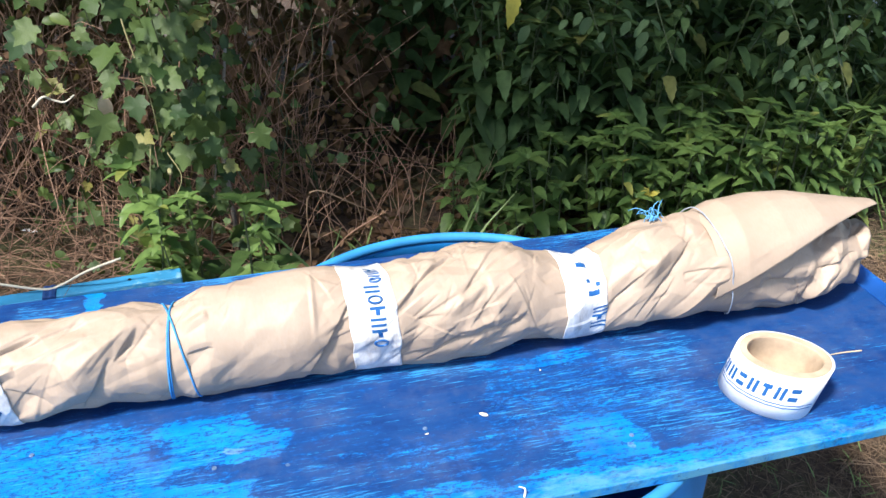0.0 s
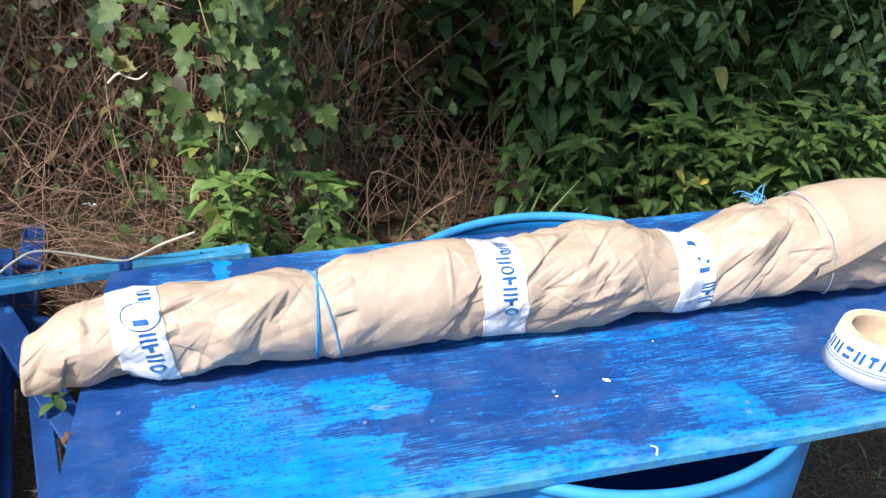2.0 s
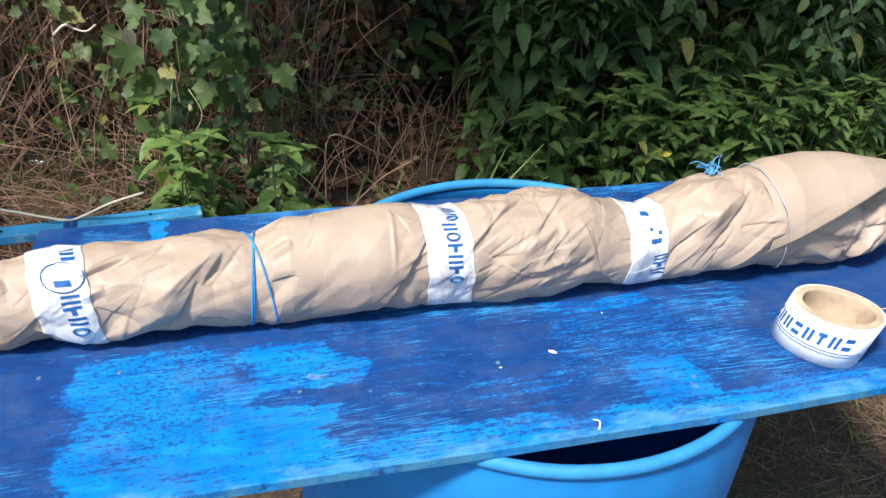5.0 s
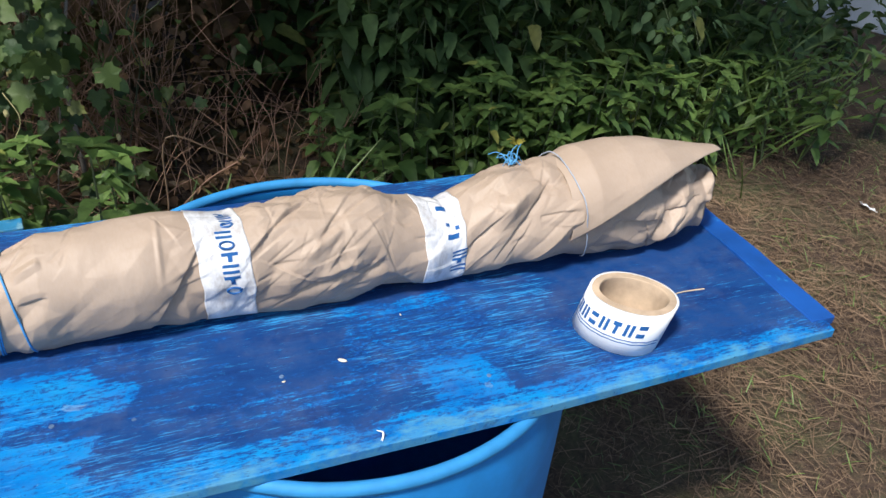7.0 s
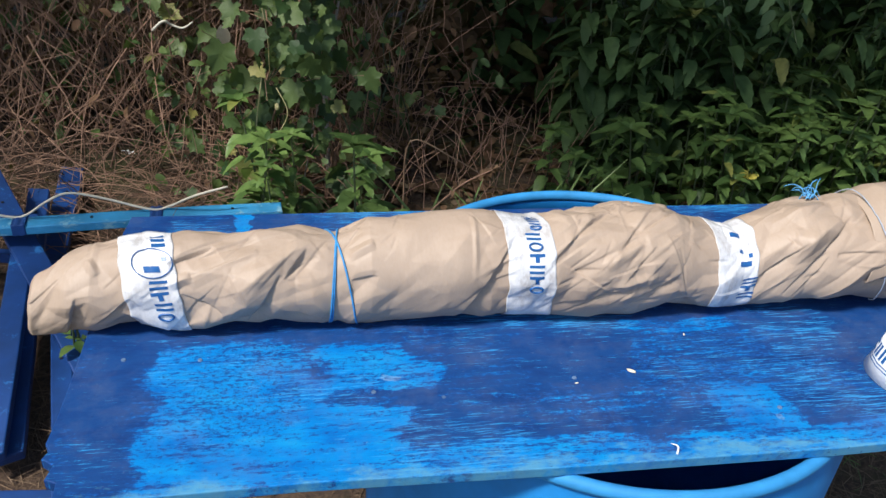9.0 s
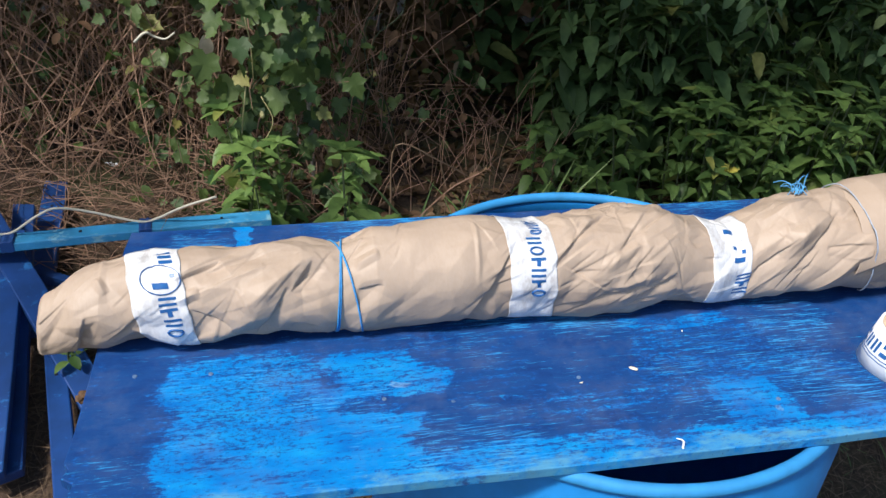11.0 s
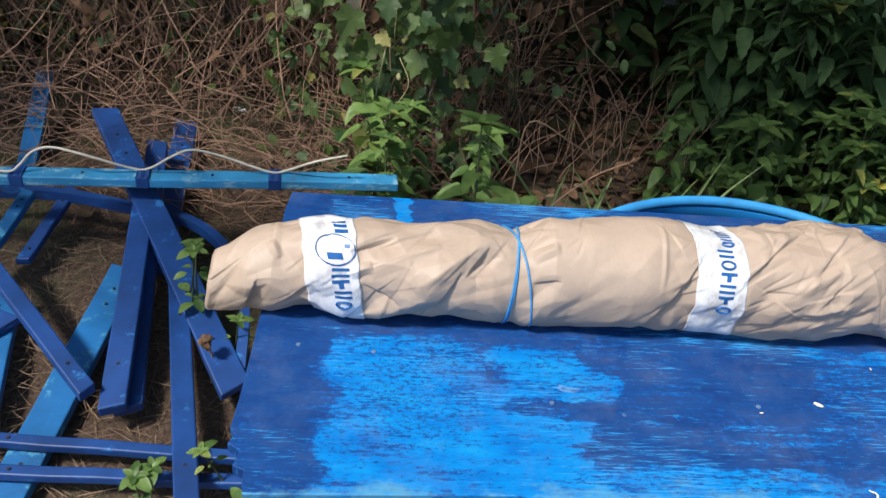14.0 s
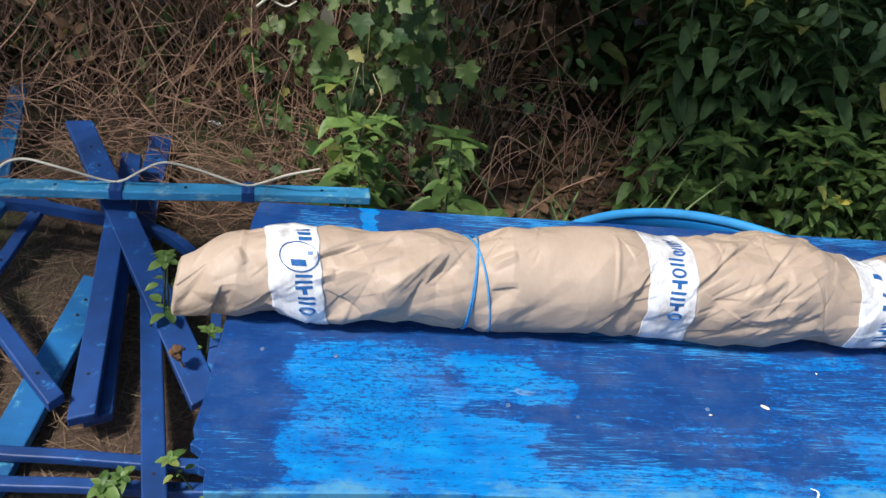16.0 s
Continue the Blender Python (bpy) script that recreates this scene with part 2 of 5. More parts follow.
PICKET = paint_material("blue_picket_paint", (0.008, 0.050, 0.20), (0.022, 0.15, 0.40), 0.5, 0.59)
AZURE_PICKET = paint_material("azure_picket_paint", (0.010, 0.115, 0.31), (0.06, 0.25, 0.40), 0.5, 0.55)
RAIL = paint_material("pale_azure_rail_paint", (0.035, 0.25, 0.48), (0.20, 0.42, 0.54), 0.5, 0.54)
STRIP = paint_material("end_strip_paint", (0.008, 0.085, 0.36), (0.03, 0.22, 0.5), 0.45, 0.60)
PLASTIC = plain_material("azure_barrel_plastic", (0.008, 0.21, 0.57), 0.6, 0.22, 25, 0.15)
RIM = plain_material("azure_barrel_rim", (0.025, 0.25, 0.56), 0.7, 0.25, 30, 0.2)
TWINE = plain_material("blue_twine_fibre", (0.04, 0.25, 0.55), 0.6, 0.3, 300, 0.4)
KNOT = plain_material("frayed_twine", (0.09, 0.33, 0.60), 0.6, 0.35, 300, 0.4)
PALE_TWINE = plain_material("pale_twine_fibre", (0.36, 0.40, 0.47), 0.6, 0.25, 300, 0.4)
CABLE = plain_material("cream_cable", (0.58, 0.54, 0.43), 0.5, 0.15, 60, 0.1)
CARD = plain_material("cardboard_core", (0.56, 0.43, 0.29), 0.8, 0.15, 90, 0.3)
CORE = plain_material("worn_inner_core", (0.52, 0.39, 0.27), 0.8, 0.45, 28, 0.3)
INK = plain_material("blue_print", (0.015, 0.10, 0.30), 0.35, 0.2, 200, 0.05)
TAPE = plain_material("white_tape", (0.82, 0.83, 0.85), 0.28, 0.10, 45, 0.25)
NAIL = plain_material("worn_nail", (0.10, 0.17, 0.30), 0.5, 0.4, 300, 0.2)
DARK_NAIL = plain_material("dark_nail", (0.012, 0.016, 0.03), 0.6, 0.3, 300, 0.2)
HOP = plain_material("papery_seed_cone", (0.40, 0.36, 0.17), 0.8, 0.35, 120, 0.4)
YELLOW = plain_material("yellow_petal", (0.50, 0.43, 0.07), 0.6, 0.25, 60, 0.1)
SLAB_WHITE = plain_material("slab_white", (0.62, 0.66, 0.74), 0.9, 0.2, 5, 0.4)


def band_material():
    """White film with crinkles, air pockets and grey see-through streaks."""
    m, n, l, b = material("crinkled_white_tape", 0.3)
    o = coords(n)
    a = noise_node(n, l, o, 60.0, 6.0, 0.7, (1.0, 0.5, 0.5))
    w = noise_node(n, l, o, 14.0, 4.0, 0.6)
    c = ramp(n, l, a, [(0.32, (0.42, 0.39, 0.37)), (0.47, (0.62, 0.62, 0.63)), (0.62, (0.78, 0.78, 0.78))])
    l.new(mixed(n, l, ramp(n, l, w, [(0.52, (0, 0, 0)), (0.70, (0.55, 0.55, 0.55))]), c, (0.62, 0.60, 0.60)), b.inputs["Base Color"])
    bumped(n, l, b, noise_node(n, l, o, 110.0, 5.0, 0.7), 0.6, 0.0015)
    return m


BAND = band_material()
PALE = plain_material("pale_crumb", (0.75, 0.66, 0.5), 0.7, 0.2, 200, 0.2)


def paper_material():
    m, n, l, b = material("kraft_paper", 0.52)
    o = coords(n)
    f = noise_node(n, l, o, 420.0, 3.0, 0.6, (1, 0.4, 0.4))
    t = noise_node(n, l, o, 9.0, 5.0, 0.6)
    c = ramp(n, l, t, [(0.3, (0.37, 0.281, 0.213)), (0.7, (0.45, 0.350, 0.273))])
    c = mixed(n, l, ramp(n, l, f, [(0.35, (0.22, 0.22, 0.22)), (0.6, (0, 0, 0))]), c, (0.36, 0.26, 0.18))
    l.new(c, b.inputs["Base Color"])
    b.inputs["Specular IOR Level"].default_value = 0.35
    # crumpled facets at two sizes, drawn out along the slant of the wrapping
    hgt = None
    for scale, share, turn in ((17.0, 1.0, 0.7), (41.0, 0.40, -0.5)):
        mp = n.new("ShaderNodeMapping")
        mp.inputs["Rotation"].default_value, mp.inputs["Scale"].default_value = (0.3, turn, turn), (0.75, 1.5, 1.2)
        l.new(o, mp.inputs[0])
        dist = n.new("ShaderNodeTexNoise")
        dist.inputs["Scale"].default_value = scale * 0.8
        l.new(mp.outputs[0], dist.inputs["Vector"])
        va = n.new("ShaderNodeVectorMath")
        va.operation = "MULTIPLY_ADD"
        l.new(dist.outputs["Color"], va.inputs[0])
        va.inputs[1].default_value = (0.5 / scale, 0.5 / scale, 0.5 / scale)
        l.new(mp.outputs[0], va.inputs[2])
        vo = n.new("ShaderNodeTexVoronoi")
        vo.inputs["Scale"].default_value = scale
        l.new(va.outputs[0], vo.inputs["Vector"])
        part_h = sums(n, l, "MULTIPLY", vo.outputs["Distance"], share)
        hgt = part_h if hgt is None else sums(n, l, "ADD", hgt, part_h)
    # hard creases where the facets meet, running slantwise
    for scale, share, turn, width in ((6.0, 0.11, 0.8, 0.10), (13.0, 0.03, -0.35, 0.07)):
        mp = n.new("ShaderNodeMapping")
        mp.inputs["Rotation"].default_value, mp.inputs["Scale"].default_value = (0.2, turn, turn), (0.5, 1.9, 1.3)
        l.new(o, mp.inputs[0])
        vo = n.new("ShaderNodeTexVoronoi")
        vo.feature = "DISTANCE_TO_EDGE"
        vo.inputs["Scale"].default_value = scale
        l.new(mp.outputs[0], vo.inputs["Vector"])
        k = n.new("ShaderNodeMapRange")
        k.inputs[1].default_value, k.inputs[2].default_value, k.inputs[3].default_value, k.inputs[4].default_value = 0.0, width, share, 0.0
        l.new(vo.outputs["Distance"], k.inputs[0])
        hgt = sums(n, l, "ADD", hgt, k.outputs[0])
    calm = ramp(n, l, noise_node(n, l, o, 7.0, 2.0, 0.5), [(0.40, (0.22, 0.22, 0.22)), (0.62, (1, 1, 1))])
    hgt = sums(n, l, "MULTIPLY", hgt, calm)
    hgt = sums(n, l, "MULTIPLY_ADD", noise_node(n, l, o, 60.0, 5.0, 0.65), 0.08, hgt)
    bumped(n, l, b, hgt, 0.45, 0.007)
    return m


PAPER = paper_material()


# ---- mesh helpers ----
def mesh_of(name, verts, faces, mat, smooth=False):
    me = bpy.data.meshes.new(name)
    me.from_pydata([tuple(v) for v in verts], [], [tuple(int(i) for i in f) for f in faces])
    me.materials.append(mat)
    if smooth:
        me.shade_smooth()
    me.update()
    return me


def part(name, geo, mat, parent=None, label="", smooth=False):
    """Links a bmesh, a mesh or (verts, faces) as one object under a thing or a part."""
    if isinstance(geo, bmesh.types.BMesh):
        me = bpy.data.meshes.new(name)
        geo.to_mesh(me)
        geo.free()
        me.materials.append(mat)
        if smooth:
            me.shade_smooth()
    elif isinstance(geo, tuple):
        me = mesh_of(name, geo[0], geo[1], mat, smooth)
    else:
        me = geo
    ob = new(name, me)
    ob.parent = parent
    return tagged(ob, label)


def thing(name, label, category, group="", at=(0, 0, 0)):
    ob = new(name)
    ob.location = at
    ob.empty_display_size = 0.02
    return tagged(ob, label, category, group)


def structure(ob, label, category):
    return tagged(ob, label, category, "", "structure")


def beam(p, q, w, t, bevel=0.002, side=None, cut=0.0):
    """A plank from p to q: w wide, t thick, ends cut on a slant, edges eased; returns a bmesh."""
    p, q = Vector(p), Vector(q)
    d = (q - p).normalized()
    s = d.cross(Vector((0, 0, 1))).normalized() if side is None else Vector(side).normalized()
    u = s.cross(d).normalized()
    bm = bmesh.new()
    rows = []
    segs = 6
    for i in range(segs + 1):
        c = p.lerp(q, i / segs) + u * (0.0015 * math.sin(i * 2.1 + p.x * 9))
        row = []
        for a, b in ((-1, -1), (1, -1), (1, 1), (-1, 1)):
            k = (cut * a if i in (0, segs) else 0) * (1 if i == segs else -1)
            row.append(bm.verts.new(c + s * (a * w / 2) + u * (b * t / 2) + d * k))
        rows.append(row)
    for r0, r1 in zip(rows, rows[1:]):
        for j in range(4):
            bm.faces.new((r0[j], r0[(j + 1) % 4], r1[(j + 1) % 4], r1[j]))
    bm.faces.new(rows[0][::-1])
    bm.faces.new(rows[-1])
    bmesh.ops.recalc_face_normals(bm, faces=bm.faces)
    if bevel:
        bmesh.ops.bevel(bm, geom=[e for e in bm.edges if e.calc_face_angle(0) > 0.6], offset=bevel, segments=2, affect="EDGES", profile=0.5)
    return bm


def tube(points, radius, sides=6, taper=None):
    """(verts, faces) of a tube along points; radius may taper to the end."""
    pts = [Vector(p) for p in points]
    verts, faces = [], []
    for i, p in enumerate(pts):
        d = (pts[min(i + 1, len(pts) - 1)] - pts[max(i - 1, 0)]).normalized()
        s = d.cross(Vector((0.31, 0.2, 0.93))).normalized()
        u = s.cross(d)
        r = radius if taper is None else radius + (taper - radius) * i / (len(pts) - 1)
        for j in range(sides):
            a = 2 * math.pi * j / sides
            verts.append(p + s * (r * math.cos(a)) + u * (r * math.sin(a)))
    for i in range(len(pts) - 1):
        for j in range(sides):
            a, b = i * sides + j, i * sides + (j + 1) % sides
            faces.append((a, b, b + sides, a + sides))
    faces.append(tuple(range(sides))[::-1])
    faces.append(tuple(range((len(pts) - 1) * sides, len(pts) * sides)))
    return verts, faces


def joined(pieces):
    verts, faces = [], []
    for v, f in pieces:
        o = len(verts)
        verts += list(v)
        faces += [tuple(i + o for i in k) for k in f]
    return verts, faces


def curve_points(ctrl, steps=8):
    """Catmull-Rom through the control points."""
    c = [Vector(p) for p in ctrl]
    c = [2 * c[0] - c[1]] + c + [2 * c[-1] - c[-2]]
    out = []
    for i in range(1, len(c) - 2):
        for k in range(steps):
            t = k / steps
            a, b, d, e = c[i - 1], c[i], c[i + 1], c[i + 2]
            out.append(0.5 * (2 * b + (d - a) * t + (2 * a - 5 * b + 4 * d - e) * t * t + (3 * b - a - 3 * d + e) * t ** 3))
    out.append(c[-2])
    return out


# ---- ground ----
def ground():
    axis = sorted({round(s * v, 3) for s in (-1, 1) for v in list(np.arange(0, 3.2, 0.06)) + [3.6, 4.4, 6, 9, 14, 25, 60, 200]})
    ax = [a + 0.5 for a in axis]
    ay = [a + 1.0 for a in axis]
    verts = []
    for y in ay:
        for x in ax:
            near = max(0.0, 1 - max(abs(x - 0.5), abs(y - 1.0)) / 5)
            z = GROUND + near * 0.02 * (noise.noise((x * 2.1, y * 2.1, 0)) + 0.6 * noise.noise((x * 7, y * 7, 3)))
            verts.append((x, y, z))
    w = len(ax)
    faces = [(j * w + i, j * w + i + 1, (j + 1) * w + i + 1, (j + 1) * w + i) for j in range(len(ay) - 1) for i in range(w - 1)]
    structure(part("ground", (verts, faces), SOIL, smooth=True), "brown trampled soil with dry grass and straw", "ground")


ground()


# ---- barrel under the board ----
def barrel():
    b = thing("barrel", "azure blue plastic open barrel carrying the painted board", "barrel", at=(0.566, 0.2335, GROUND))
    hgt = TOP - 0.012 - GROUND
    prof = [(0.255, 0.0), (0.268, 0.012), (0.276, 0.06), (0.283, 0.30), (0.281, 0.50), (0.279, hgt - 0.055), (0.273, hgt - 0.03), (0.270, hgt - 0.016)]
    inner = [(r - 0.006, z) for r, z in reversed(prof[2:])] + [(0.24, 0.02), (0.0, 0.015)]
    line = prof + [(0.270, hgt - 0.012), (0.265, hgt - 0.012)] + inner
    n = 96
    verts = [(r * math.cos(2 * math.pi * i / n), r * math.sin(2 * math.pi * i / n), z) for r, z in line for i in range(n)]
    faces = [(k * n + i, k * n + (i + 1) % n, (k + 1) * n + (i + 1) % n, (k + 1) * n + i) for k in range(len(line) - 1) for i in range(n)]
    faces.append(tuple(range(n))[::-1])
    part("body", (verts, faces), PLASTIC, b, "azure plastic wall", True)
    ring = [(0.2690 + 0.0070 * math.cos(a), hgt - 0.0075 + 0.0075 * math.sin(a)) for a in [2 * math.pi * k / 10 for k in range(10)]]
    verts = [(r * math.cos(2 * math.pi * i / n) * (1 + 0.002 * math.sin(5 * i)), r * math.sin(2 * math.pi * i / n), z) for r, z in ring for i in range(n)]
    faces = [(k * n + i, k * n + (i + 1) % n, (k + 1) % 10 * n + (i + 1) % n, (k + 1) % 10 * n + i) for k in range(10) for i in range(n)]
    part("rim", (verts, faces), RIM, b, "scuffed paler rolled rim", True)


barrel()


# ---- painted board ----
def board():
    b = thing("painted_board", "plywood board in worn blue paint laid on a barrel", "board", at=(0, 0, TOP))
    rng = random.Random(4)
    out = [(0.0, -0.002), (0.2, 0.001), (0.42, -0.004), (0.7, -0.0075), (0.9, -0.005), (1.098, -0.001), (1.101, 0.012), (1.106, 0.22), (1.112, 0.438), (0.6, 0.4375), (0.0, 0.437)]
    # left edge with its splintered corner
    left = [(-0.004, 0.40), (-0.006, 0.33), (-0.010, 0.25), (-0.012, 0.17), (-0.015, 0.10), (-0.019, 0.066), (-0.016, 0.058), (-0.020, 0.049), (-0.009, 0.041), (-0.011, 0.026),
            (-0.002, 0.021), (-0.001, 0.008)]
    out += [(x + rng.uniform(-0.0015, 0.0015), y) for x, y in left]
    bm = bmesh.new()
    f = bm.faces.new([bm.verts.new((x, y, 0)) for x, y in out])
    bmesh.ops.recalc_face_normals(bm, faces=bm.faces)
    if f.normal.z < 0:
        f.normal_flip()
    low = bmesh.ops.extrude_face_region(bm, geom=[f])
    for v in low["geom"]:
        if isinstance(v, bmesh.types.BMVert):
            v.co.z -= 0.012
    bmesh.ops.recalc_face_normals(bm, faces=bm.faces)
    bmesh.ops.bevel(bm, geom=[e for e in bm.edges if e.calc_face_angle(0) > 1.2 and abs(e.verts[0].co.z - e.verts[1].co.z) < 0.001], offset=0.0012, segments=2, affect="EDGES", profile=0.5)
    part("panel", bm, BOARD, b)
    # edge strip nailed along the end
    part("end_strip", beam((1.098, 0.017, -0.0035), (1.107, 0.440, -0.0035), 0.036, 0.012, 0.0015), STRIP, b, "brighter blue end strip")
    for k, (x, y) in enumerate(((0.103, 0.164), (0.27, 0.105), (0.475, 0.108), (0.673, 0.049), (0.03, 0.17))):
        bm = bmesh.new()
        bmesh.ops.create_cone(bm, cap_ends=True, segments=10, radius1=0.0026, radius2=0.0020, depth=0.0012)
        bmesh.ops.translate(bm, verts=bm.verts, vec=(x, y, 0.0004))
        part("nail_head", bm, NAIL, b, "painted nail head worn to grey")


board()


# ---- wrapped parcel ----
def table(rows):
    xs, vs = zip(*rows)
    return lambda x: float(np.interp(x, xs, vs))


RADIUS = table([(-0.075, 0.030), (-0.045, 0.036), (-0.03, 0.0395), (0.0, 0.0445), (0.07, 0.046), (0.12, 0.049), (0.16, 0.051), (0.2, 0.050), (0.225, 0.0475), (0.24, 0.0455), (0.255, 0.0480), (0.275, 0.053), (0.31, 0.056),
                (0.4, 0.0575), (0.45, 0.055), (0.52, 0.058), (0.57, 0.058), (0.61, 0.056), (0.65, 0.050), (0.69, 0.0445), (0.72, 0.051), (0.76, 0.059), (0.82, 0.062), (0.86, 0.062), (0.9, 0.061),
                (0.95, 0.054), (1.0, 0.050), (1.04, 0.047), (1.075, 0.042)])
FLAP = table([(0.82, 0.0625), (0.87, 0.0665), (0.92, 0.069), (0.97, 0.0675), (1.03, 0.061), (1.08, 0.054)])
AXIS_Y = 0.239


def creases(seed, count, x0, x1):
    rng = random.Random(seed)
    out = []
    for _ in range(count):
        a = rng.choice((rng.gauss(-0.75, 0.25), rng.gauss(-0.5, 0.3), rng.gauss(-0.9, 0.3), rng.uniform(-1.57, 1.57)))
        out.append((rng.uniform(x0, x1), rng.uniform(-0.10, 0.12), math.cos(a), math.sin(a), rng.uniform(0.012, 0.055), rng.uniform(0.004, 0.014), rng.choice((-1, -1, 1)) * rng.uniform(0.0008, 0.0030), rng.choice((0.0, 0.7, 1.0, 1.0))))
    return np.array(out)


CREASES = np.concatenate([creases(7, 80, -0.08, 1.06), creases(9, 170, -0.06, 1.06) * np.array((1, 1, 1, 1, 0.8, 0.38, 0.55, 1)), creases(12, 60, 0.47, 0.63) * np.array((1, 1, 1, 1, 0.8, 0.30, 0.6, 1))])
# long folds of the wrapping: place along, arc from the top to the front, angle, half length, width, depth, share of overlap
FOLDS_END = [(0.001, 0.024, 1.04, 0.012, 0.006, 0.0025, 0.0), (-0.021, 0.080, -1.33, 0.030, 0.012, -0.0050, 1.0), (0.022, 0.077, -0.74, 0.024, 0.010, -0.0035, 1.0),
             (0.097, 0.019, -0.43, 0.024, 0.010, -0.0050, 1.0), (0.132, 0.010, -0.39, 0.031, 0.008, -0.0025, 1.0), (0.177, 0.042, -0.65, 0.050, 0.014, 0.0050, 0.0),
             (0.166, 0.085, -1.10, 0.038, 0.016, -0.0060, 0.6), (0.199, 0.039, -1.00, 0.022, 0.010, -0.0045, 1.0), (0.205, 0.098, 0.16, 0.019, 0.008, -0.0030, 1.0),
             (0.107, 0.078, 0.66, 0.025, 0.010, -0.0035, 0.5), (0.086, 0.048, -0.28, 0.012, 0.008, 0.0040, 0.0)]
FOLDS_MIDDLE = [(0.392, 0.088, -1.07, 0.068, 0.012, -0.0042, 1.0), (0.382, 0.033, -1.53, 0.045, 0.004, 0.0013, 0.0), (0.507, 0.018, -0.72, 0.062, 0.012, -0.0042, 1.0),
                (0.534, 0.100, -0.21, 0.069, 0.010, -0.0030, 0.7), (0.540, 0.056, -0.48, 0.025, 0.008, 0.0030, 0.0), (0.556, 0.086, -0.21, 0.026, 0.007, 0.0030, 0.0),
                (0.580, 0.099, -0.56, 0.035, 0.010, -0.0040, 0.7), (0.255, -0.022, -0.52, 0.017, 0.008, -0.0030, 1.0), (0.266, 0.027, -0.11, 0.013, 0.008, 0.0030, 0.0),
                (0.268, 0.059, 0.28, 0.014, 0.007, -0.0025, 0.8), (0.500, 0.032, -0.33, 0.022, 0.008, 0.0020, 0.0)]
FOLDS_RIGHT = [(0.779, 0.063, -0.83, 0.059, 0.018, -0.0065, 0.5), (0.728, 0.062, -0.42, 0.030, 0.014, -0.0055, 0.6), (0.821, 0.069, 0.01, 0.025, 0.010, -0.0030, 0.7),
               (0.814, 0.103, -0.75, 0.044, 0.012, 0.0040, 0.2), (0.772, 0.043, -0.50, 0.039, 0.014, 0.0055, 0.0), (0.873, 0.128, -1.23, 0.023, 0.010, -0.0030, 0.8),
               (0.760, 0.005, -0.17, 0.038, 0.012, 0.0030, 0.0), (0.943, 0.120, -0.22, 0.061, 0.010, -0.0060, 0.7), (0.937, 0.085, -0.16, 0.045, 0.010, -0.0060, 0.8),
               (0.972, 0.095, -1.22, 0.054, 0.012, -0.0060, 0.5), (0.999, 0.085, -0.87, 0.041, 0.010, 0.0060, 0.0), (1.02, 0.06, -0.3, 0.04, 0.010, -0.0060, 0.5)]
FOLDS = np.array([(x, s, math.cos(a), math.sin(a), ln, wd, dp, one) for x, s, a, ln, wd, dp, one in FOLDS_END + FOLDS_MIDDLE + FOLDS_RIGHT])


def facet_map(seed, long, across, slant, depth):
    """Flat facets of crumpled paper: a triangulated net of uneven points, drawn out along the slant; heights on a grid of 1 mm."""
    rng = random.Random(seed)
    ca, sa = math.cos(slant), math.sin(slant)
    pts, hs = [], []
    for i in range(-60, 61):
        for j in range(-80, 81):
            u, v = (i + rng.uniform(-0.42, 0.42) + 0.5 * (j % 2)) * long, (j + rng.uniform(-0.4, 0.4)) * across
            x, q = 0.5 + u * ca - v * sa, u * sa + v * ca
            if -0.20 < x < 1.20 and -0.28 < q < 0.28:
                pts.append(Vector((x, q)))
                hs.append(rng.choice((-1, -0.6, 0.2, 0.7, 1)) * depth * rng.uniform(0.5, 1.0))
    out = geometry.delaunay_2d_cdt(pts, [], [], 0, 1e-7)
    hv = [hs[k[0]] if k else 0.0 for k in out[3]]
    net = np.zeros((1301, 481))
    for f in out[2]:
        (x0, y0), (x1, y1), (x2, y2) = [out[0][k] for k in f]
        det = (y1 - y2) * (x0 - x2) + (x2 - x1) * (y0 - y2)
        if abs(det) < 1e-12:
            continue
        i0, i1 = max(0, math.floor((min(x0, x1, x2) + 0.13) * 1000)), min(1300, math.ceil((max(x0, x1, x2) + 0.13) * 1000))
        j0, j1 = max(0, math.floor((min(y0, y1, y2) + 0.24) * 1000)), min(480, math.ceil((max(y0, y1, y2) + 0.24) * 1000))
        if i1 < i0 or j1 < j0:
            continue
        gx, gy = np.meshgrid(np.arange(i0, i1 + 1) / 1000 - 0.13, np.arange(j0, j1 + 1) / 1000 - 0.24, indexing="ij")
        a = ((y1 - y2) * (gx - x2) + (x2 - x1) * (gy - y2)) / det
        b = ((y2 - y0) * (gx - x2) + (x0 - x2) * (gy - y2)) / det
        inside = (a >= -1e-6) & (b >= -1e-6) & (a + b <= 1 + 1e-6)
        view = net[i0:i1 + 1, j0:j1 + 1]
        view[inside] = (a * hv[f[0]] + b * hv[f[1]] + (1 - a - b) * hv[f[2]])[inside]
    return net


FACETS = facet_map(21, 0.075, 0.032, -0.80, 0.0064) + facet_map(22, 0.030, 0.020, -0.45, 0.0034)


def facet_height(x, s):
    i, j = np.clip((x + 0.13) * 1000, 0, 1299), np.clip((s + 0.24) * 1000, 0, 479)
    i0, j0 = i.astype(int), j.astype(int)
    u, v = i - i0, j - j0
    return (FACETS[i0, j0] * (1 - u) + FACETS[i0 + 1, j0] * u) * (1 - v) + (FACETS[i0, j0 + 1] * (1 - u) + FACETS[i0 + 1, j0 + 1] * u) * v


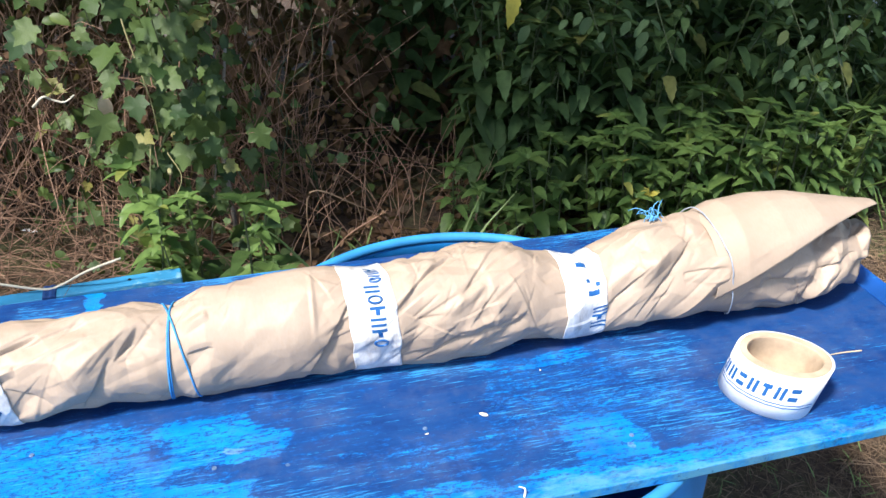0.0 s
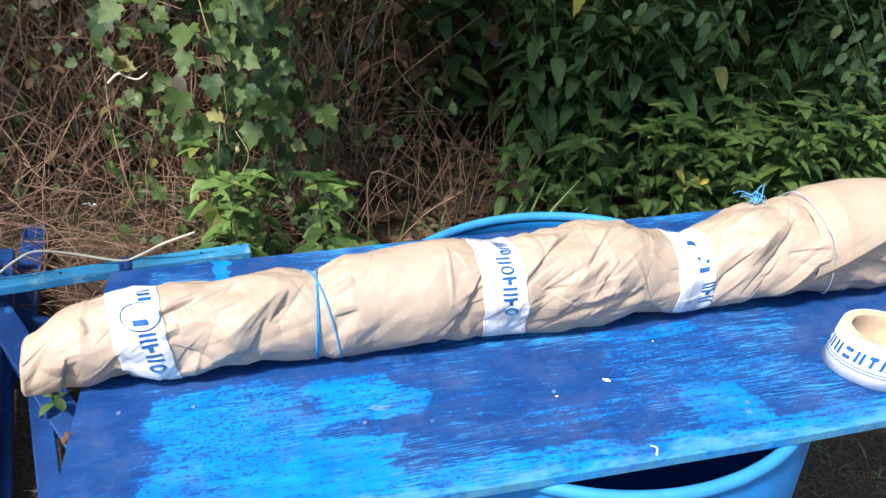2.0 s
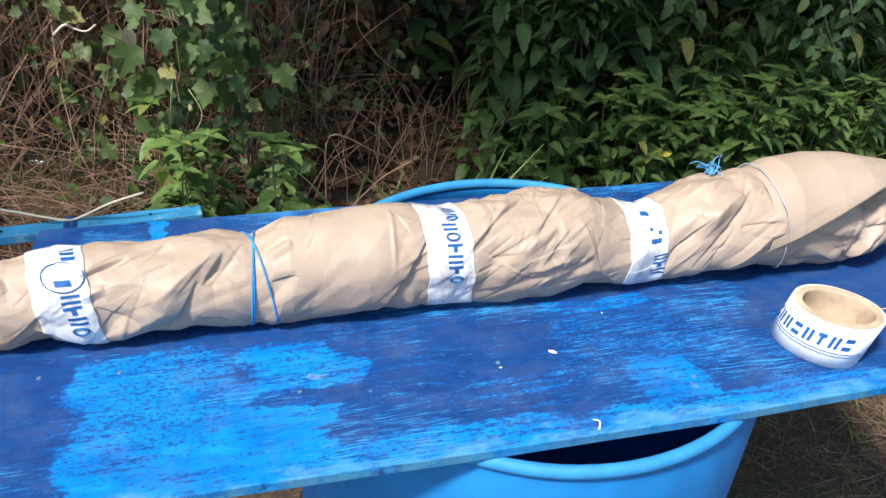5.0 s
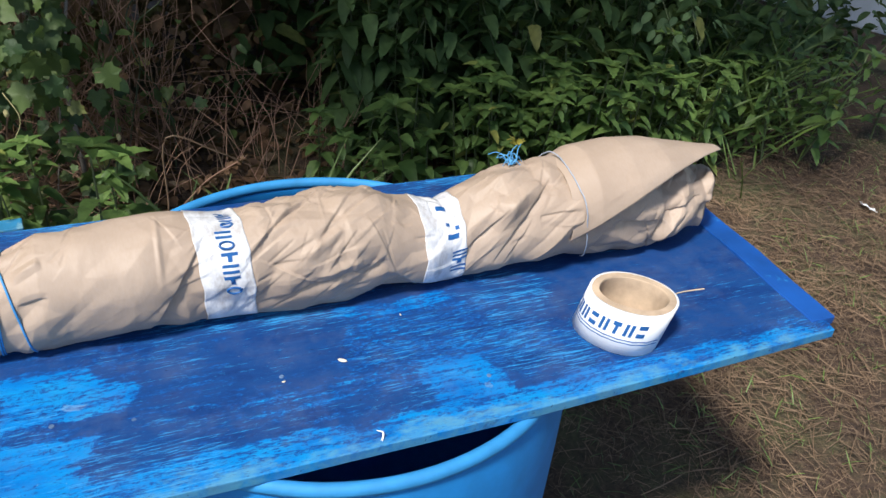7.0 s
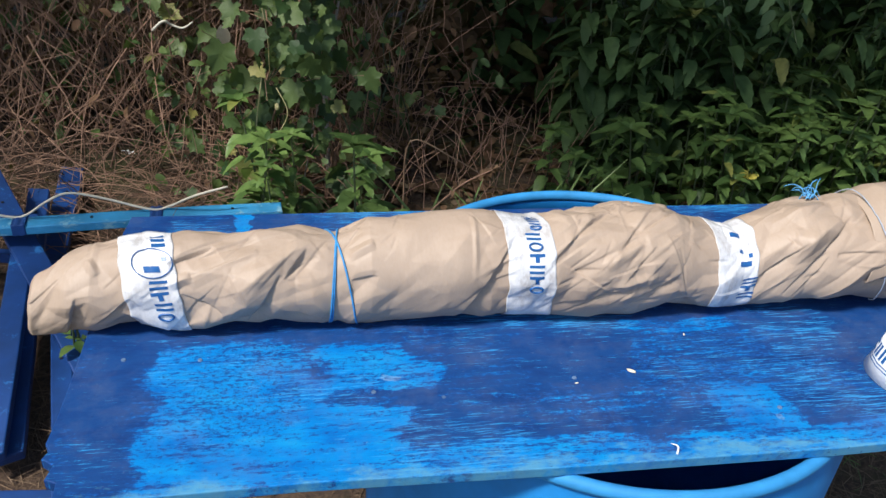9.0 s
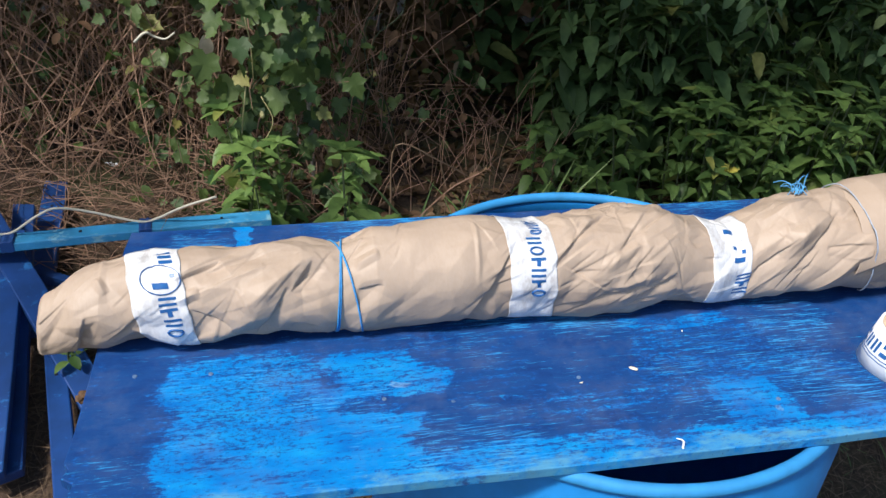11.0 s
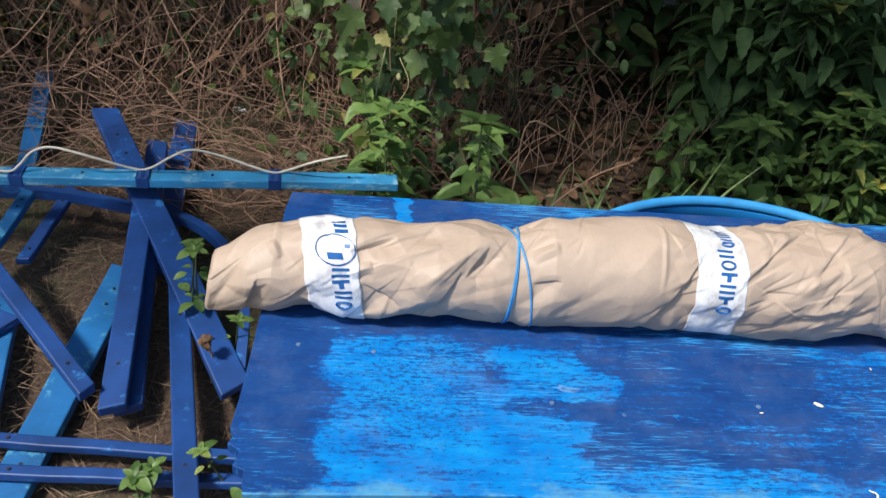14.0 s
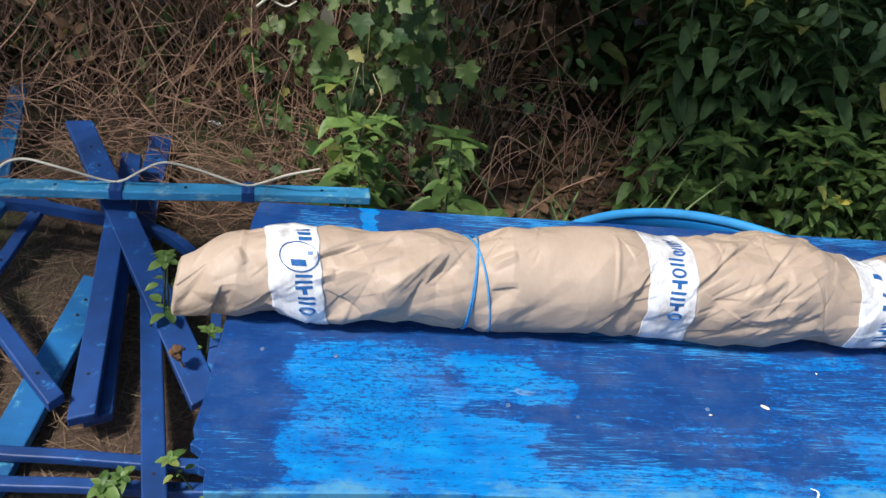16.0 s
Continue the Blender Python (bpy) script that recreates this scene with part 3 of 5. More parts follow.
def crumple(x, s):
    """Height of the crumpled paper over the smooth roll, for arrays of place along and arc."""
    h = np.zeros_like(x)
    calm = np.clip(np.abs(x - 0.34) / 0.08, 0.22, 1.0)
    for k, (cx, cs, dx, ds, ln, wd, dp, one) in enumerate(np.concatenate([CREASES, FOLDS])):
        dp = dp * calm if k < len(CREASES) else dp
        u, v = (x - cx) * dx + (s - cs) * ds, (x - cx) * -ds + (s - cs) * dx
        along = np.clip(1 - (u / ln) ** 2, 0, 1) ** 0.7
        shape = np.clip(1 - np.abs(v) / wd, 0, 1)
        step = np.where(v > 0, np.clip(1 - v / (wd * 3.0), 0, 1), np.clip(1 + v / 0.0011, 0, 1))
        h += along * dp * (1.0 if k < len(CREASES) else 1.35) * ((1 - one) * shape + one * step)
    # flat facets with hard ridges, calmer in the smooth middle, deeper at the open end
    h += facet_height(x, s) * (0.15 + 0.85 * calm) * (1 + 0.9 * np.clip((x - 0.93) / 0.06, 0, 1))
    return (h - 0.0015) * np.clip(0.25 + np.abs(x - 0.241) / 0.02, 0, 1)


def roll_points(xs, ths, off, radius=RADIUS, drape=1.0):
    """Grid of points on the parcel; ths: angle from the top, positive to the front."""
    x, t = np.meshgrid(np.array(xs), np.array(ths), indexing="ij")
    r = np.vectorize(radius)(x)
    h = crumple(x, r * t) * drape
    rr = r + h + off
    low = np.clip(-np.cos(t), 0, 1)
    wide = (np.abs(np.sin(t)) ** 2.8 + np.abs(np.cos(t)) ** 2.8) ** (-1 / 2.8)
    rr = rr * np.where(low > 0, 1 + (wide - 1) * 0.70, 1.0)
    y = AXIS_Y - rr * np.sin(t) * 0.975
    z = TOP + r + rr * np.cos(t)
    return np.stack([x, y, np.maximum(z, TOP + 0.0008 + off)], -1)


def sheet(grid, close=False):
    n, m = grid.shape[:2]
    verts = grid.reshape(-1, 3)
    faces = [(i * m + j, i * m + (j + 1) % m, (i + 1) * m + (j + 1) % m, (i + 1) * m + j) for i in range(n - 1) for j in range(m if close else m - 1)]
    return verts, faces


def strip_on_roll(x0, x1, th0, th1, off, lean=0.0, nx=14, nt=120, wave=0.0):
    """A band laid on the parcel between two places and angles, leaning along it."""
    g = np.zeros((nx, nt, 3))
    for j, th in enumerate(np.linspace(th0, th1, nt)):
        sh = lean * (th - 0.6) + wave * math.sin(th * 9)
        g[:, j] = roll_points(np.linspace(x0, x1, nx) + sh, [th], off, RADIUS, 0.9)[:, 0]
    return sheet(g)


def parcel():
    p = thing("wrapped_parcel", "long crumpled brown kraft paper parcel tied with tape and twine", "parcel", at=(0, 0, 0))
    xs = np.concatenate([np.linspace(-0.060, 1.075, 960)])
    ths = np.linspace(-math.pi, math.pi, 300, endpoint=False)
    g = roll_points(xs, ths, 0.0)
    # folded left end, cut askew, with the upper lip further in
    k = np.clip((0.035 - g[..., 0]) / 0.11, 0, 1)
    top = np.clip((g[..., 2] - TOP) / 0.09, 0, 1)
    g[..., 0] += k * (0.016 * top - 0.006)
    g[..., 2] -= k ** 2 * 0.012
    # right end slants back
    k = np.clip((g[..., 0] - 0.95) / 0.1, 0, 1)
    g[..., 0] += k * (g[..., 1] - AXIS_Y) * 0.40
    low = np.clip(1 - (g[..., 2] - TOP) / 0.085, 0, 1)
    front = np.clip((AXIS_Y + 0.03 - g[..., 1]) / 0.07, 0, 1)
    fold = np.sin(ths[None, :] * 5 + (g[..., 0] - 0.95) * 45) * k
    g[..., 0] -= k ** 1.5 * 0.010 * low * (0.4 + 0.6 * front)
    g[..., 1] += k ** 1.5 * 0.002 * front * (0.35 + low) + 0.003 * fold
    g[..., 2] += k ** 2 * 0.004 * low + 0.003 * fold
    g[..., 2] += k ** 2.5 * 0.010 - k * 0.016 * np.clip((g[..., 2] - TOP - 0.05) / 0.05, 0, 1)
    rings = [g]
    n = len(ths)
    # ends: tucked inwards in folds
    def cap(edge, sign):
        c = edge.mean(0)
        out = []
        for i, f in enumerate((0.93, 0.72, 0.42, 0.1)):
            q = c + (edge - c) * f
            w = np.sin(np.arange(n) * 2 * math.pi * 7 / n) * 0.004 * (1 - f)
            q[:, 0] += w - sign * (0.010 * i - 0.003)
            out.append(q)
        return out
    left, right = cap(g[0], -1), cap(g[-1], 1)
    grid = np.concatenate([np.stack(left[::-1]), g, np.stack(right)])
    part("wrapper", sheet(grid, True), PAPER, p, "crumpled brown kraft paper", True)

    # outer flap: its edge runs slantwise from the top at the end to the front
    nx, nt = 150, 90
    fg = np.zeros((nx, nt, 3))
    for i, u in enumerate(np.linspace(0, 1, nx)):
        x = 0.835 + u * 0.235
        e = 1.75 - 1.55 * u ** 0.9
        t = np.linspace(-2.4, e, nt)
        r = FLAP(x) + 0.0015 - 0.005 * max(0.0, 1 - u * 7)
        xx = np.full(nt, x)
        hh = crumple(xx * 0.6 + 0.2, r * t * 0.8) * 0.14 * np.clip(u * 5, 0, 1)
        lift = 0.010 * u ** 2 * np.exp(-((t - e) / 0.5) ** 2)
        rr = r + hh + lift
        fg[i, :, 0] = x - 0.045 * u * np.clip(-t / 2.4, 0, 1)
        fg[i, :, 1] = AXIS_Y - rr * np.sin(t) - 0.0 * u
        fg[i, :, 2] = np.maximum(TOP + r + rr * np.cos(t), TOP + 0.001)
    flap = part("flap", sheet(fg), PAPER, p, "loose pointed paper flap", True)
    s = flap.modifiers.new("thickness", "SOLIDIFY")
    s.thickness = 0.0007

    # tape bands
    for x0, x1, lean, pieces in ((0.030, 0.082, 0.006, 1), (0.415, 0.465, 0.003, 2), (0.656, 0.707, 0.0, 3)):
        band = part("tape_band", strip_on_roll(x0, x1, -2.6, 2.6, 0.0009, lean, 34, 220, 0.0007), BAND, p, "creased white printed adhesive tape", True)
        m = band.modifiers.new("thickness", "SOLIDIFY")
        m.thickness = 0.0004
        def mark(a, b, t0, t1, kind=0):
            if kind == 1:      # two strokes
                mark(a, b, t0, t0 + (t1 - t0) * 0.32)
                mark(a, b, t1 - (t1 - t0) * 0.32, t1)
                return
            if kind == 2:      # stroke and bar
                mark(a, b, t0, t0 + (t1 - t0) * 0.36)
                mark(a + (b - a) * 0.36, a + (b - a) * 0.64, t0 + (t1 - t0) * 0.36, t1)
                return
            if kind == 3:      # ring
                ring = [((a + b) / 2 + (b - a) * 0.42 * math.cos(w), (t0 + t1) / 2 + (t1 - t0) * 0.42 * math.sin(w)) for w in [2 * math.pi * i / 20 for i in range(21)]]
                part("print_ring", tube([roll_points([x + lean * (t - 0.6)], [t], 0.0014, RADIUS, 0.9)[0, 0] for x, t in ring], 0.0013, 5), INK, band, "blue printed ring", True)
                return
            part("print_mark", strip_on_roll(a, b, t0, t1, 0.0014, lean, 5, 10, 0.0007), INK, band, "blue printed mark", True)
        w = x1 - x0
        if pieces == 2:
            for k in range(4):
                mark(x0 + w * 0.58, x0 + w * 0.84, -0.30 + 0.17 * k, -0.17 + 0.17 * k, (2, 1, 1, 3)[k])
            for k in range(6):
                mark(x0 + w * 0.43, x0 + w * 0.75, 0.43 + 0.21 * k, 0.59 + 0.21 * k, (1, 3, 2, 1, 2, 3)[k])
        elif pieces == 1:
            for k in range(4):
                mark(x0 + w * 0.50, x0 + w * 0.82, 0.98 + 0.25 * k, 1.17 + 0.25 * k, (1, 2, 1, 3)[k])
            for k in range(3):
                mark(x0 + w * 0.60, x0 + w * 0.85, -0.22 + 0.16 * k, -0.12 + 0.16 * k)
            ring = [(x0 + w * (0.60 + 0.36 * math.cos(a)), 0.58 + 0.34 * math.sin(a)) for a in [2 * math.pi * i / 40 for i in range(41)]]
            pts = [roll_points([x + lean * (t - 0.6)], [t], 0.0016, RADIUS, 0.9)[0, 0] for x, t in ring]
            part("print_ring", tube(pts, 0.0006, 5), INK, band, "blue printed ring")
            mark(x0 + w * 0.44, x0 + w * 0.72, 0.66, 0.80)
            mark(x0 + w * 0.78, x0 + w * 0.88, 0.46, 0.55)
        else:
            mark(x0 + w * 0.42, x0 + w * 0.66, 0.22, 0.36)
            mark(x0 + w * 0.55, x0 + w * 0.64, 0.70, 0.78)
            mark(x0 + w * 0.75, x0 + w * 0.84, 0.80, 0.90)
            mark(x0 + w * 0.55, x0 + w * 0.82, 0.98, 1.10)
            for k in range(3):
                mark(x0 + w * 0.66, x0 + w * 1.0, 1.42 + 0.2 * k, 1.57 + 0.2 * k, (1, 2, 1)[k])

    # twine
    def twine(x0, x1, mat, label, rad=0.0009, bow=0.004):
        pts = []
        for th in np.linspace(-2.5, 2.5, 70):
            f = (th + 2.5) / 5
            x = x0 + (x1 - x0) * f + bow * math.sin(f * 6.3)
            pts.append(roll_points([x], [th], 0.0010, RADIUS if x < 0.8 else FLAP, 0.7)[0, 0])
        part("twine", tube(pts, rad, 6), mat, p, label, True)
    twine(0.2498, 0.2323, TWINE, "taut blue synthetic twine", 0.0011, 0.001)
    twine(0.2480, 0.2345, TWINE, "taut blue synthetic twine", 0.0009, 0.0005)
    twine(0.2175, 0.2615, TWINE, "taut blue synthetic twine", 0.0011, -0.0015)
    twine(0.815, 0.868, PALE_TWINE, "pale blue grey twine", 0.0008, 0.006)
    # knot with frayed ends
    rng = random.Random(3)
    pieces = []
    for k in range(13):
        c = [Vector((0.788, 0.262, 0.596)) + Vector((rng.uniform(-0.006, 0.010), rng.uniform(-0.004, 0.004), 0))]
        d = Vector((rng.uniform(-0.6, 1.0), rng.uniform(0.0, 0.6), rng.uniform(0.5, 1.2))).normalized()
        for i in range(4):
            c.append(c[-1] + d * rng.uniform(0.004, 0.010))
            d = (d + Vector((rng.uniform(-0.7, 0.7), rng.uniform(-0.4, 0.4), rng.uniform(-1.5, 0.3)))).normalized()
        pieces.append(tube(curve_points(c, 4), 0.0008, 5, 0.0004))
    part("knot", joined(pieces), KNOT, p, "frayed bright blue twine knot", True)


parcel()


# ---- roll of tape ----
def tape_roll():
    t = thing("tape_roll", "squashed roll of white printed tape lying on the board", "tape roll", at=(0.847, 0.0735, TOP))
    t.rotation_euler = (0, 0, radians(-54))
    a, b, h, n = 0.0480, 0.0395, 0.051, 72

    def lean(x, y, z):
        f = z / h - 0.5
        return x + 0.008 * f, y + 0.012 * f, z

    def ovals(spec):
        verts = []
        for d, z in spec:
            for i in range(n):
                w = 2 * math.pi * i / n
                e = 2.15
                c, s = math.cos(w), math.sin(w)
                r = (abs(c) ** e + abs(s) ** e) ** (-1 / e)
                verts.append(lean((a - d) * r * c, (b - d) * r * s, z * (0.96 + 0.06 * r * c)))
        return verts

    def loop(spec, close=False):
        m = len(spec)
        faces = [(k * n + i, k * n + (i + 1) % n, (k + 1) % m * n + (i + 1) % n, (k + 1) % m * n + i) for k in range(m if close else m - 1) for i in range(n)]
        return ovals(spec), faces
    part("tape", loop([(0.003, 0.0006), (0, 0.001), (0, 0.025), (0, h - 0.0005), (0.003, h - 0.0002)][:5], True), TAPE, t, "white printed tape layers", True)
    part("core", loop([(0.0030, 0.0004), (0.0030, h + 0.0002), (0.0105, h + 0.0004), (0.0112, h - 0.001), (0.0112, 0.0008)], True), CORE, t, "worn cardboard core")

    def side(u0, u1, z0, z1, mat, name):
        m = 8
        verts, faces = [], []
        for i in range(m + 1):
            w = u0 + (u1 - u0) * i / m
            e = 2.15
            c, s = math.cos(w), math.sin(w)
            r = (abs(c) ** e + abs(s) ** e) ** (-1 / e)
            k = 0.0009
            verts += [lean((a + k) * r * c, (b + k) * r * s, z * (0.96 + 0.06 * r * c)) for z in (z0, z1)]
        for i in range(m):
            faces.append((2 * i, 2 * i + 2, 2 * i + 3, 2 * i + 1))
        part(name, (verts, faces), mat, t, "blue printed mark")
    # long front face is at the -y side of the oval
    for k in range(8):
        u = math.pi * 1.05 + k * 0.278
        z0 = 0.022 + 0.0004 * k
        if k in (1, 2, 4, 6):
            side(u, u + 0.07, z0, z0 + 0.015, INK, "print_mark")
            side(u + 0.12, u + 0.19, z0, z0 + 0.015, INK, "print_mark")
        elif k in (0, 3, 7):
            side(u, u + 0.19, z0, z0 + 0.005, INK, "print_mark")
            side(u, u + 0.19, z0 + 0.010, z0 + 0.015, INK, "print_mark")
        else:
            side(u, u + 0.18, z0 + 0.010, z0 + 0.015, INK, "print_mark")
            side(u + 0.06, u + 0.13, z0, z0 + 0.010, INK, "print_mark")
    for z in (0.0150, 0.0185):
        side(math.pi * 1.04, math.pi * 1.88, z, z + 0.0011, INK, "print_line")


tape_roll()


# ---- small bits on the board ----
def bits():
    for x, y, s, turn in ((0.538, 0.112, 0.0050, -35), (0.475, 0.100, 0.0022, 10), (0.62, 0.165, 0.002, 80)):
        bm = bmesh.new()
        bmesh.ops.create_icosphere(bm, subdivisions=2, radius=s)
        for v in bm.verts:
            v.co = Vector((v.co.x, v.co.y * 0.38, v.co.z * 0.32)) * (1 + 0.25 * noise.noise(v.co * 400))
        ob = part("crumb", bm, PALE)
        ob.matrix_world = pose(x, y, TOP + s * 0.3, 0, 0, turn)
        tagged(ob, "small pale wood crumb on the blue board", "crumb", "crumbs on the board")
    ob = part("feather_bit", joined([tube(curve_points([(0.541, -0.0005, TOP + 0.001), (0.544, 0.006, TOP + 0.004), (0.540, 0.012, TOP + 0.002)], 5), 0.0012, 5, 0.0004)]), TAPE)
    tagged(ob, "tiny white scrap on the board's front edge", "scrap")
    ob = part("straw_bit", tube(curve_points([(0.935, 0.107, TOP + 0.0012), (0.96, 0.110, TOP + 0.0014), (0.992, 0.108, TOP + 0.0012)], 5), 0.0005, 5, 0.0010), CARD)
    tagged(ob, "thin pale straw lying on the board", "straw")


bits()


# ---- dismantled fence beside the board ----
def fence_pile():
    rows = [((-0.815, 1.789, -0.06), (-0.745, 1.384, -0.13), 0.046, 0.020, AZURE_PICKET), ((-0.543, 1.421, 0.03), (-0.127, 0.658, -0.12), 0.060, 0.022, PICKET),
            ((-0.404, 1.249, -0.02), (-0.327, 0.585, -0.10), 0.046, 0.024, PICKET), ((-0.430, 1.433, -0.06), (-0.310, 0.611, -0.130), 0.050, 0.022, PICKET),
            ((-0.403, 1.655, -0.12), (-0.353, 1.02, -0.14), 0.060, 0.020, PICKET), ((-0.709, 0.983, -0.03), (-0.368, 0.597, -0.07), 0.032, 0.024, PICKET),
            ]
    rows += [((-0.415, 1.02, -0.14), (-0.462, 0.406, -0.145), 0.066, 0.022, AZURE_PICKET), ((-0.284, 0.938, -0.10), (-0.157, 0.37, -0.08), 0.040, 0.022, PICKET),
            ((-0.581, 0.532, -0.115), (-0.085, 0.5, -0.115), 0.022, 0.018, PICKET), ((-0.553, 0.464, -0.115), (-0.079, 0.451, -0.115), 0.022, 0.018, PICKET),
            ((-0.657, 1.183, -0.06), (-0.694, 0.904, -0.10), 0.030, 0.020, AZURE_PICKET), ((-0.588, 1.25, -0.09), (-0.624, 1.007, -0.12), 0.028, 0.018, PICKET),
            ((-0.63, 0.909, -0.13), (-0.56, 0.561, -0.14), 0.070, 0.022, AZURE_PICKET), ((-0.76, 0.62, -0.13), (-0.589, 0.831, -0.11), 0.060, 0.020, PICKET)]
    for p, q, w, t, mat in rows:
        ob = part("fence_picket", beam(p, q, w, t, 0.003, None, w * 0.12), mat)
        up = (Vector(q) - Vector(p)).normalized().cross(Vector((0, 0, 1))).normalized().cross((Vector(q) - Vector(p)).normalized())
        for f in (0.12, 0.2, 0.86):
            bm = bmesh.new()
            bmesh.ops.create_cone(bm, cap_ends=True, segments=8, radius1=0.0038, radius2=0.003, depth=0.003)
            bmesh.ops.translate(bm, verts=bm.verts, vec=Vector(p).lerp(Vector(q), f) + up * (t / 2 + 0.0005))
            part("nail", bm, DARK_NAIL, ob, "dark sunken nail head")
        tagged(ob, "azure painted wooden picket in a loose pile" if mat is AZURE_PICKET else "dark blue painted wooden picket in a loose pile", "picket", "pickets in the pile")
    rail = thing("fence_rail", "long azure wooden rail with blue ties across the picket pile", "rail")
    part("rail", beam((-0.928, 1.090, 0.03), (0.171, 1.179, 0.03), 0.042, 0.022, 0.003), RAIL, rail)
    for x in (-0.64, -0.385, -0.105):
        y = 1.090 + (x + 0.928) * 0.081
        part("tie", beam((x - 0.014, y, 0.0315), (x + 0.014, y + 0.002, 0.0315), 0.047, 0.028, 0.002), PICKET, rail, "dark blue strap")
    for x in (-0.51, -0.24, 0.06):
        bm = bmesh.new()
        bmesh.ops.create_cone(bm, cap_ends=True, segments=10, radius1=0.004, radius2=0.003, depth=0.003)
        bmesh.ops.translate(bm, verts=bm.verts, vec=(x, 1.090 + (x + 0.928) * 0.081, 0.042))
        part("nail", bm, DARK_NAIL, rail, "dark sunken nail head")
    wire = [(-0.742, 1.115, 0.05), (-0.656, 1.099, 0.05), (-0.632, 1.109, 0.06), (-0.603, 1.118, 0.09), (-0.563, 1.125, 0.1), (-0.493, 1.117, 0.09), (-0.409, 1.14, 0.05), (-0.374, 1.144, 0.05), (-0.32, 1.135, 0.09),
            (-0.28, 1.15, 0.1), (-0.217, 1.163, 0.08), (-0.118, 1.16, 0.05), (-0.081, 1.169, 0.05), (-0.017, 1.148, 0.09), (0.055, 1.151, 0.11)]
    tagged(part("cable", tube(curve_points(wire, 6), 0.0027, 7), CABLE, smooth=True), "cream plastic cable looped along the azure rail", "cable")
    arc = [(-0.829, 1.171, -0.08), (-0.769, 1.206, -0.08), (-0.649, 1.215, -0.08), (-0.553, 1.205, -0.08), (-0.458, 1.182, -0.08), (-0.33, 1.150, -0.08), (-0.239, 1.085, -0.08), (-0.172, 0.981, -0.08), (-0.135, 0.85, -0.09),
           (-0.125, 0.70, -0.12)]
    pts = curve_points(arc, 6)
    bm = bmesh.new()
    rows = []
    for i, p in enumerate(pts):
        d = (pts[min(i + 1, len(pts) - 1)] - pts[max(i - 1, 0)]).normalized()
        s = d.cross(Vector((0, 0, 1))).normalized()
        rows.append([bm.verts.new(p + s * a * 0.010 + Vector((0, 0, b * 0.012))) for a, b in ((-1, -1), (1, -1), (1, 1), (-1, 1))])
    for a, b in zip(rows, rows[1:]):
        for j in range(4):
            bm.faces.new((a[j], a[(j + 1) % 4], b[(j + 1) % 4], b[j]))
    bm.faces.new(rows[0][::-1])
    bm.faces.new(rows[-1])
    bmesh.ops.recalc_face_normals(bm, faces=bm.faces)
    tagged(part("fence_hoop", bm, PICKET), "curved blue painted rail lying under the pickets", "rail")


fence_pile()


# ---- plants ----
def leaf_shape(kind):
    """One leaf along +y, unit long, midrib sunk, as arrays of points and triangles."""
    if kind == "nettle":
        ys = [0.0, 0.07, 0.17, 0.27, 0.38, 0.49, 0.60, 0.71, 0.82, 0.91, 1.0]
        ws = [0.02, 0.15, 0.235, 0.215, 0.235, 0.195, 0.195, 0.135, 0.115, 0.05, 0.0]
    elif kind == "oval":
        ys = [0.0, 0.14, 0.35, 0.6, 0.82, 1.0]
        ws = [0.02, 0.18, 0.27, 0.26, 0.16, 0.0]
    elif kind == "blade":
        ys = [0.0, 0.3, 0.65, 1.0]
        ws = [0.020, 0.024, 0.018, 0.0]
    elif kind == "straw":
        ys = [0.0, 0.4, 0.75, 1.0]
        ws = [0.009, 0.010, 0.008, 0.004]
    else:
        ys, ws = None, None
    v, f = [], []
    if ys:
        for i, (y, w) in enumerate(zip(ys, ws)):
            z = -0.30 * y * y
            jag = 0.014 * (1 if i % 2 else -1)
            v += [(-w, y - jag, z + w * 0.35), (0, y, z), (w, y + jag, z + w * 0.35)]
        for i in range(len(ys) - 1):
            a = 3 * i
            f += [(a, a + 1, a + 4), (a, a + 4, a + 3), (a + 1, a + 2, a + 5), (a + 1, a + 5, a + 4)]
    else:   # lobed
        edge = [(0.0, 0.04), (0.16, -0.07), (0.39, 0.0), (0.36, 0.14), (0.53, 0.38), (0.39, 0.42), (0.29, 0.51), (0.31, 0.70), (0.16, 0.73), (0.0, 1.0)]
        v.append((0, 0.32, -0.03))
        ring = edge + [(-x, y) for x, y in edge[-2:0:-1]]
        v += [(x, y, 0.16 * abs(x) - 0.22 * y * y + (0.05 if i % 2 else -0.03)) for i, (x, y) in enumerate(ring)]
        n = len(ring)
        f += [(0, 1 + (i + 1) % n, 1 + i) for i in range(n)]
    return np.array(v, float), np.array(f, int)


SHAPES = {k: leaf_shape(k) for k in ("nettle", "oval", "blade", "straw", "lobed")}


def place_leaves(kind, items):
    """items: (base, direction, up, length); returns arrays of all leaves as one mesh's data."""
    v0, f0 = SHAPES[kind]
    vs, fs = [], []
    for k, (base, d, up, ln) in enumerate(items):
        d = np.array(d, float)
        d /= np.linalg.norm(d)
        s = np.cross(d, np.array(up, float))
        s /= max(1e-6, np.linalg.norm(s))
        u = np.cross(s, d)
        vs.append(np.array(base) + ln * (v0[:, :1] * s + v0[:, 1:2] * d + v0[:, 2:] * u))
        fs.append(f0 + k * len(v0))
    return np.concatenate(vs), np.concatenate(fs)


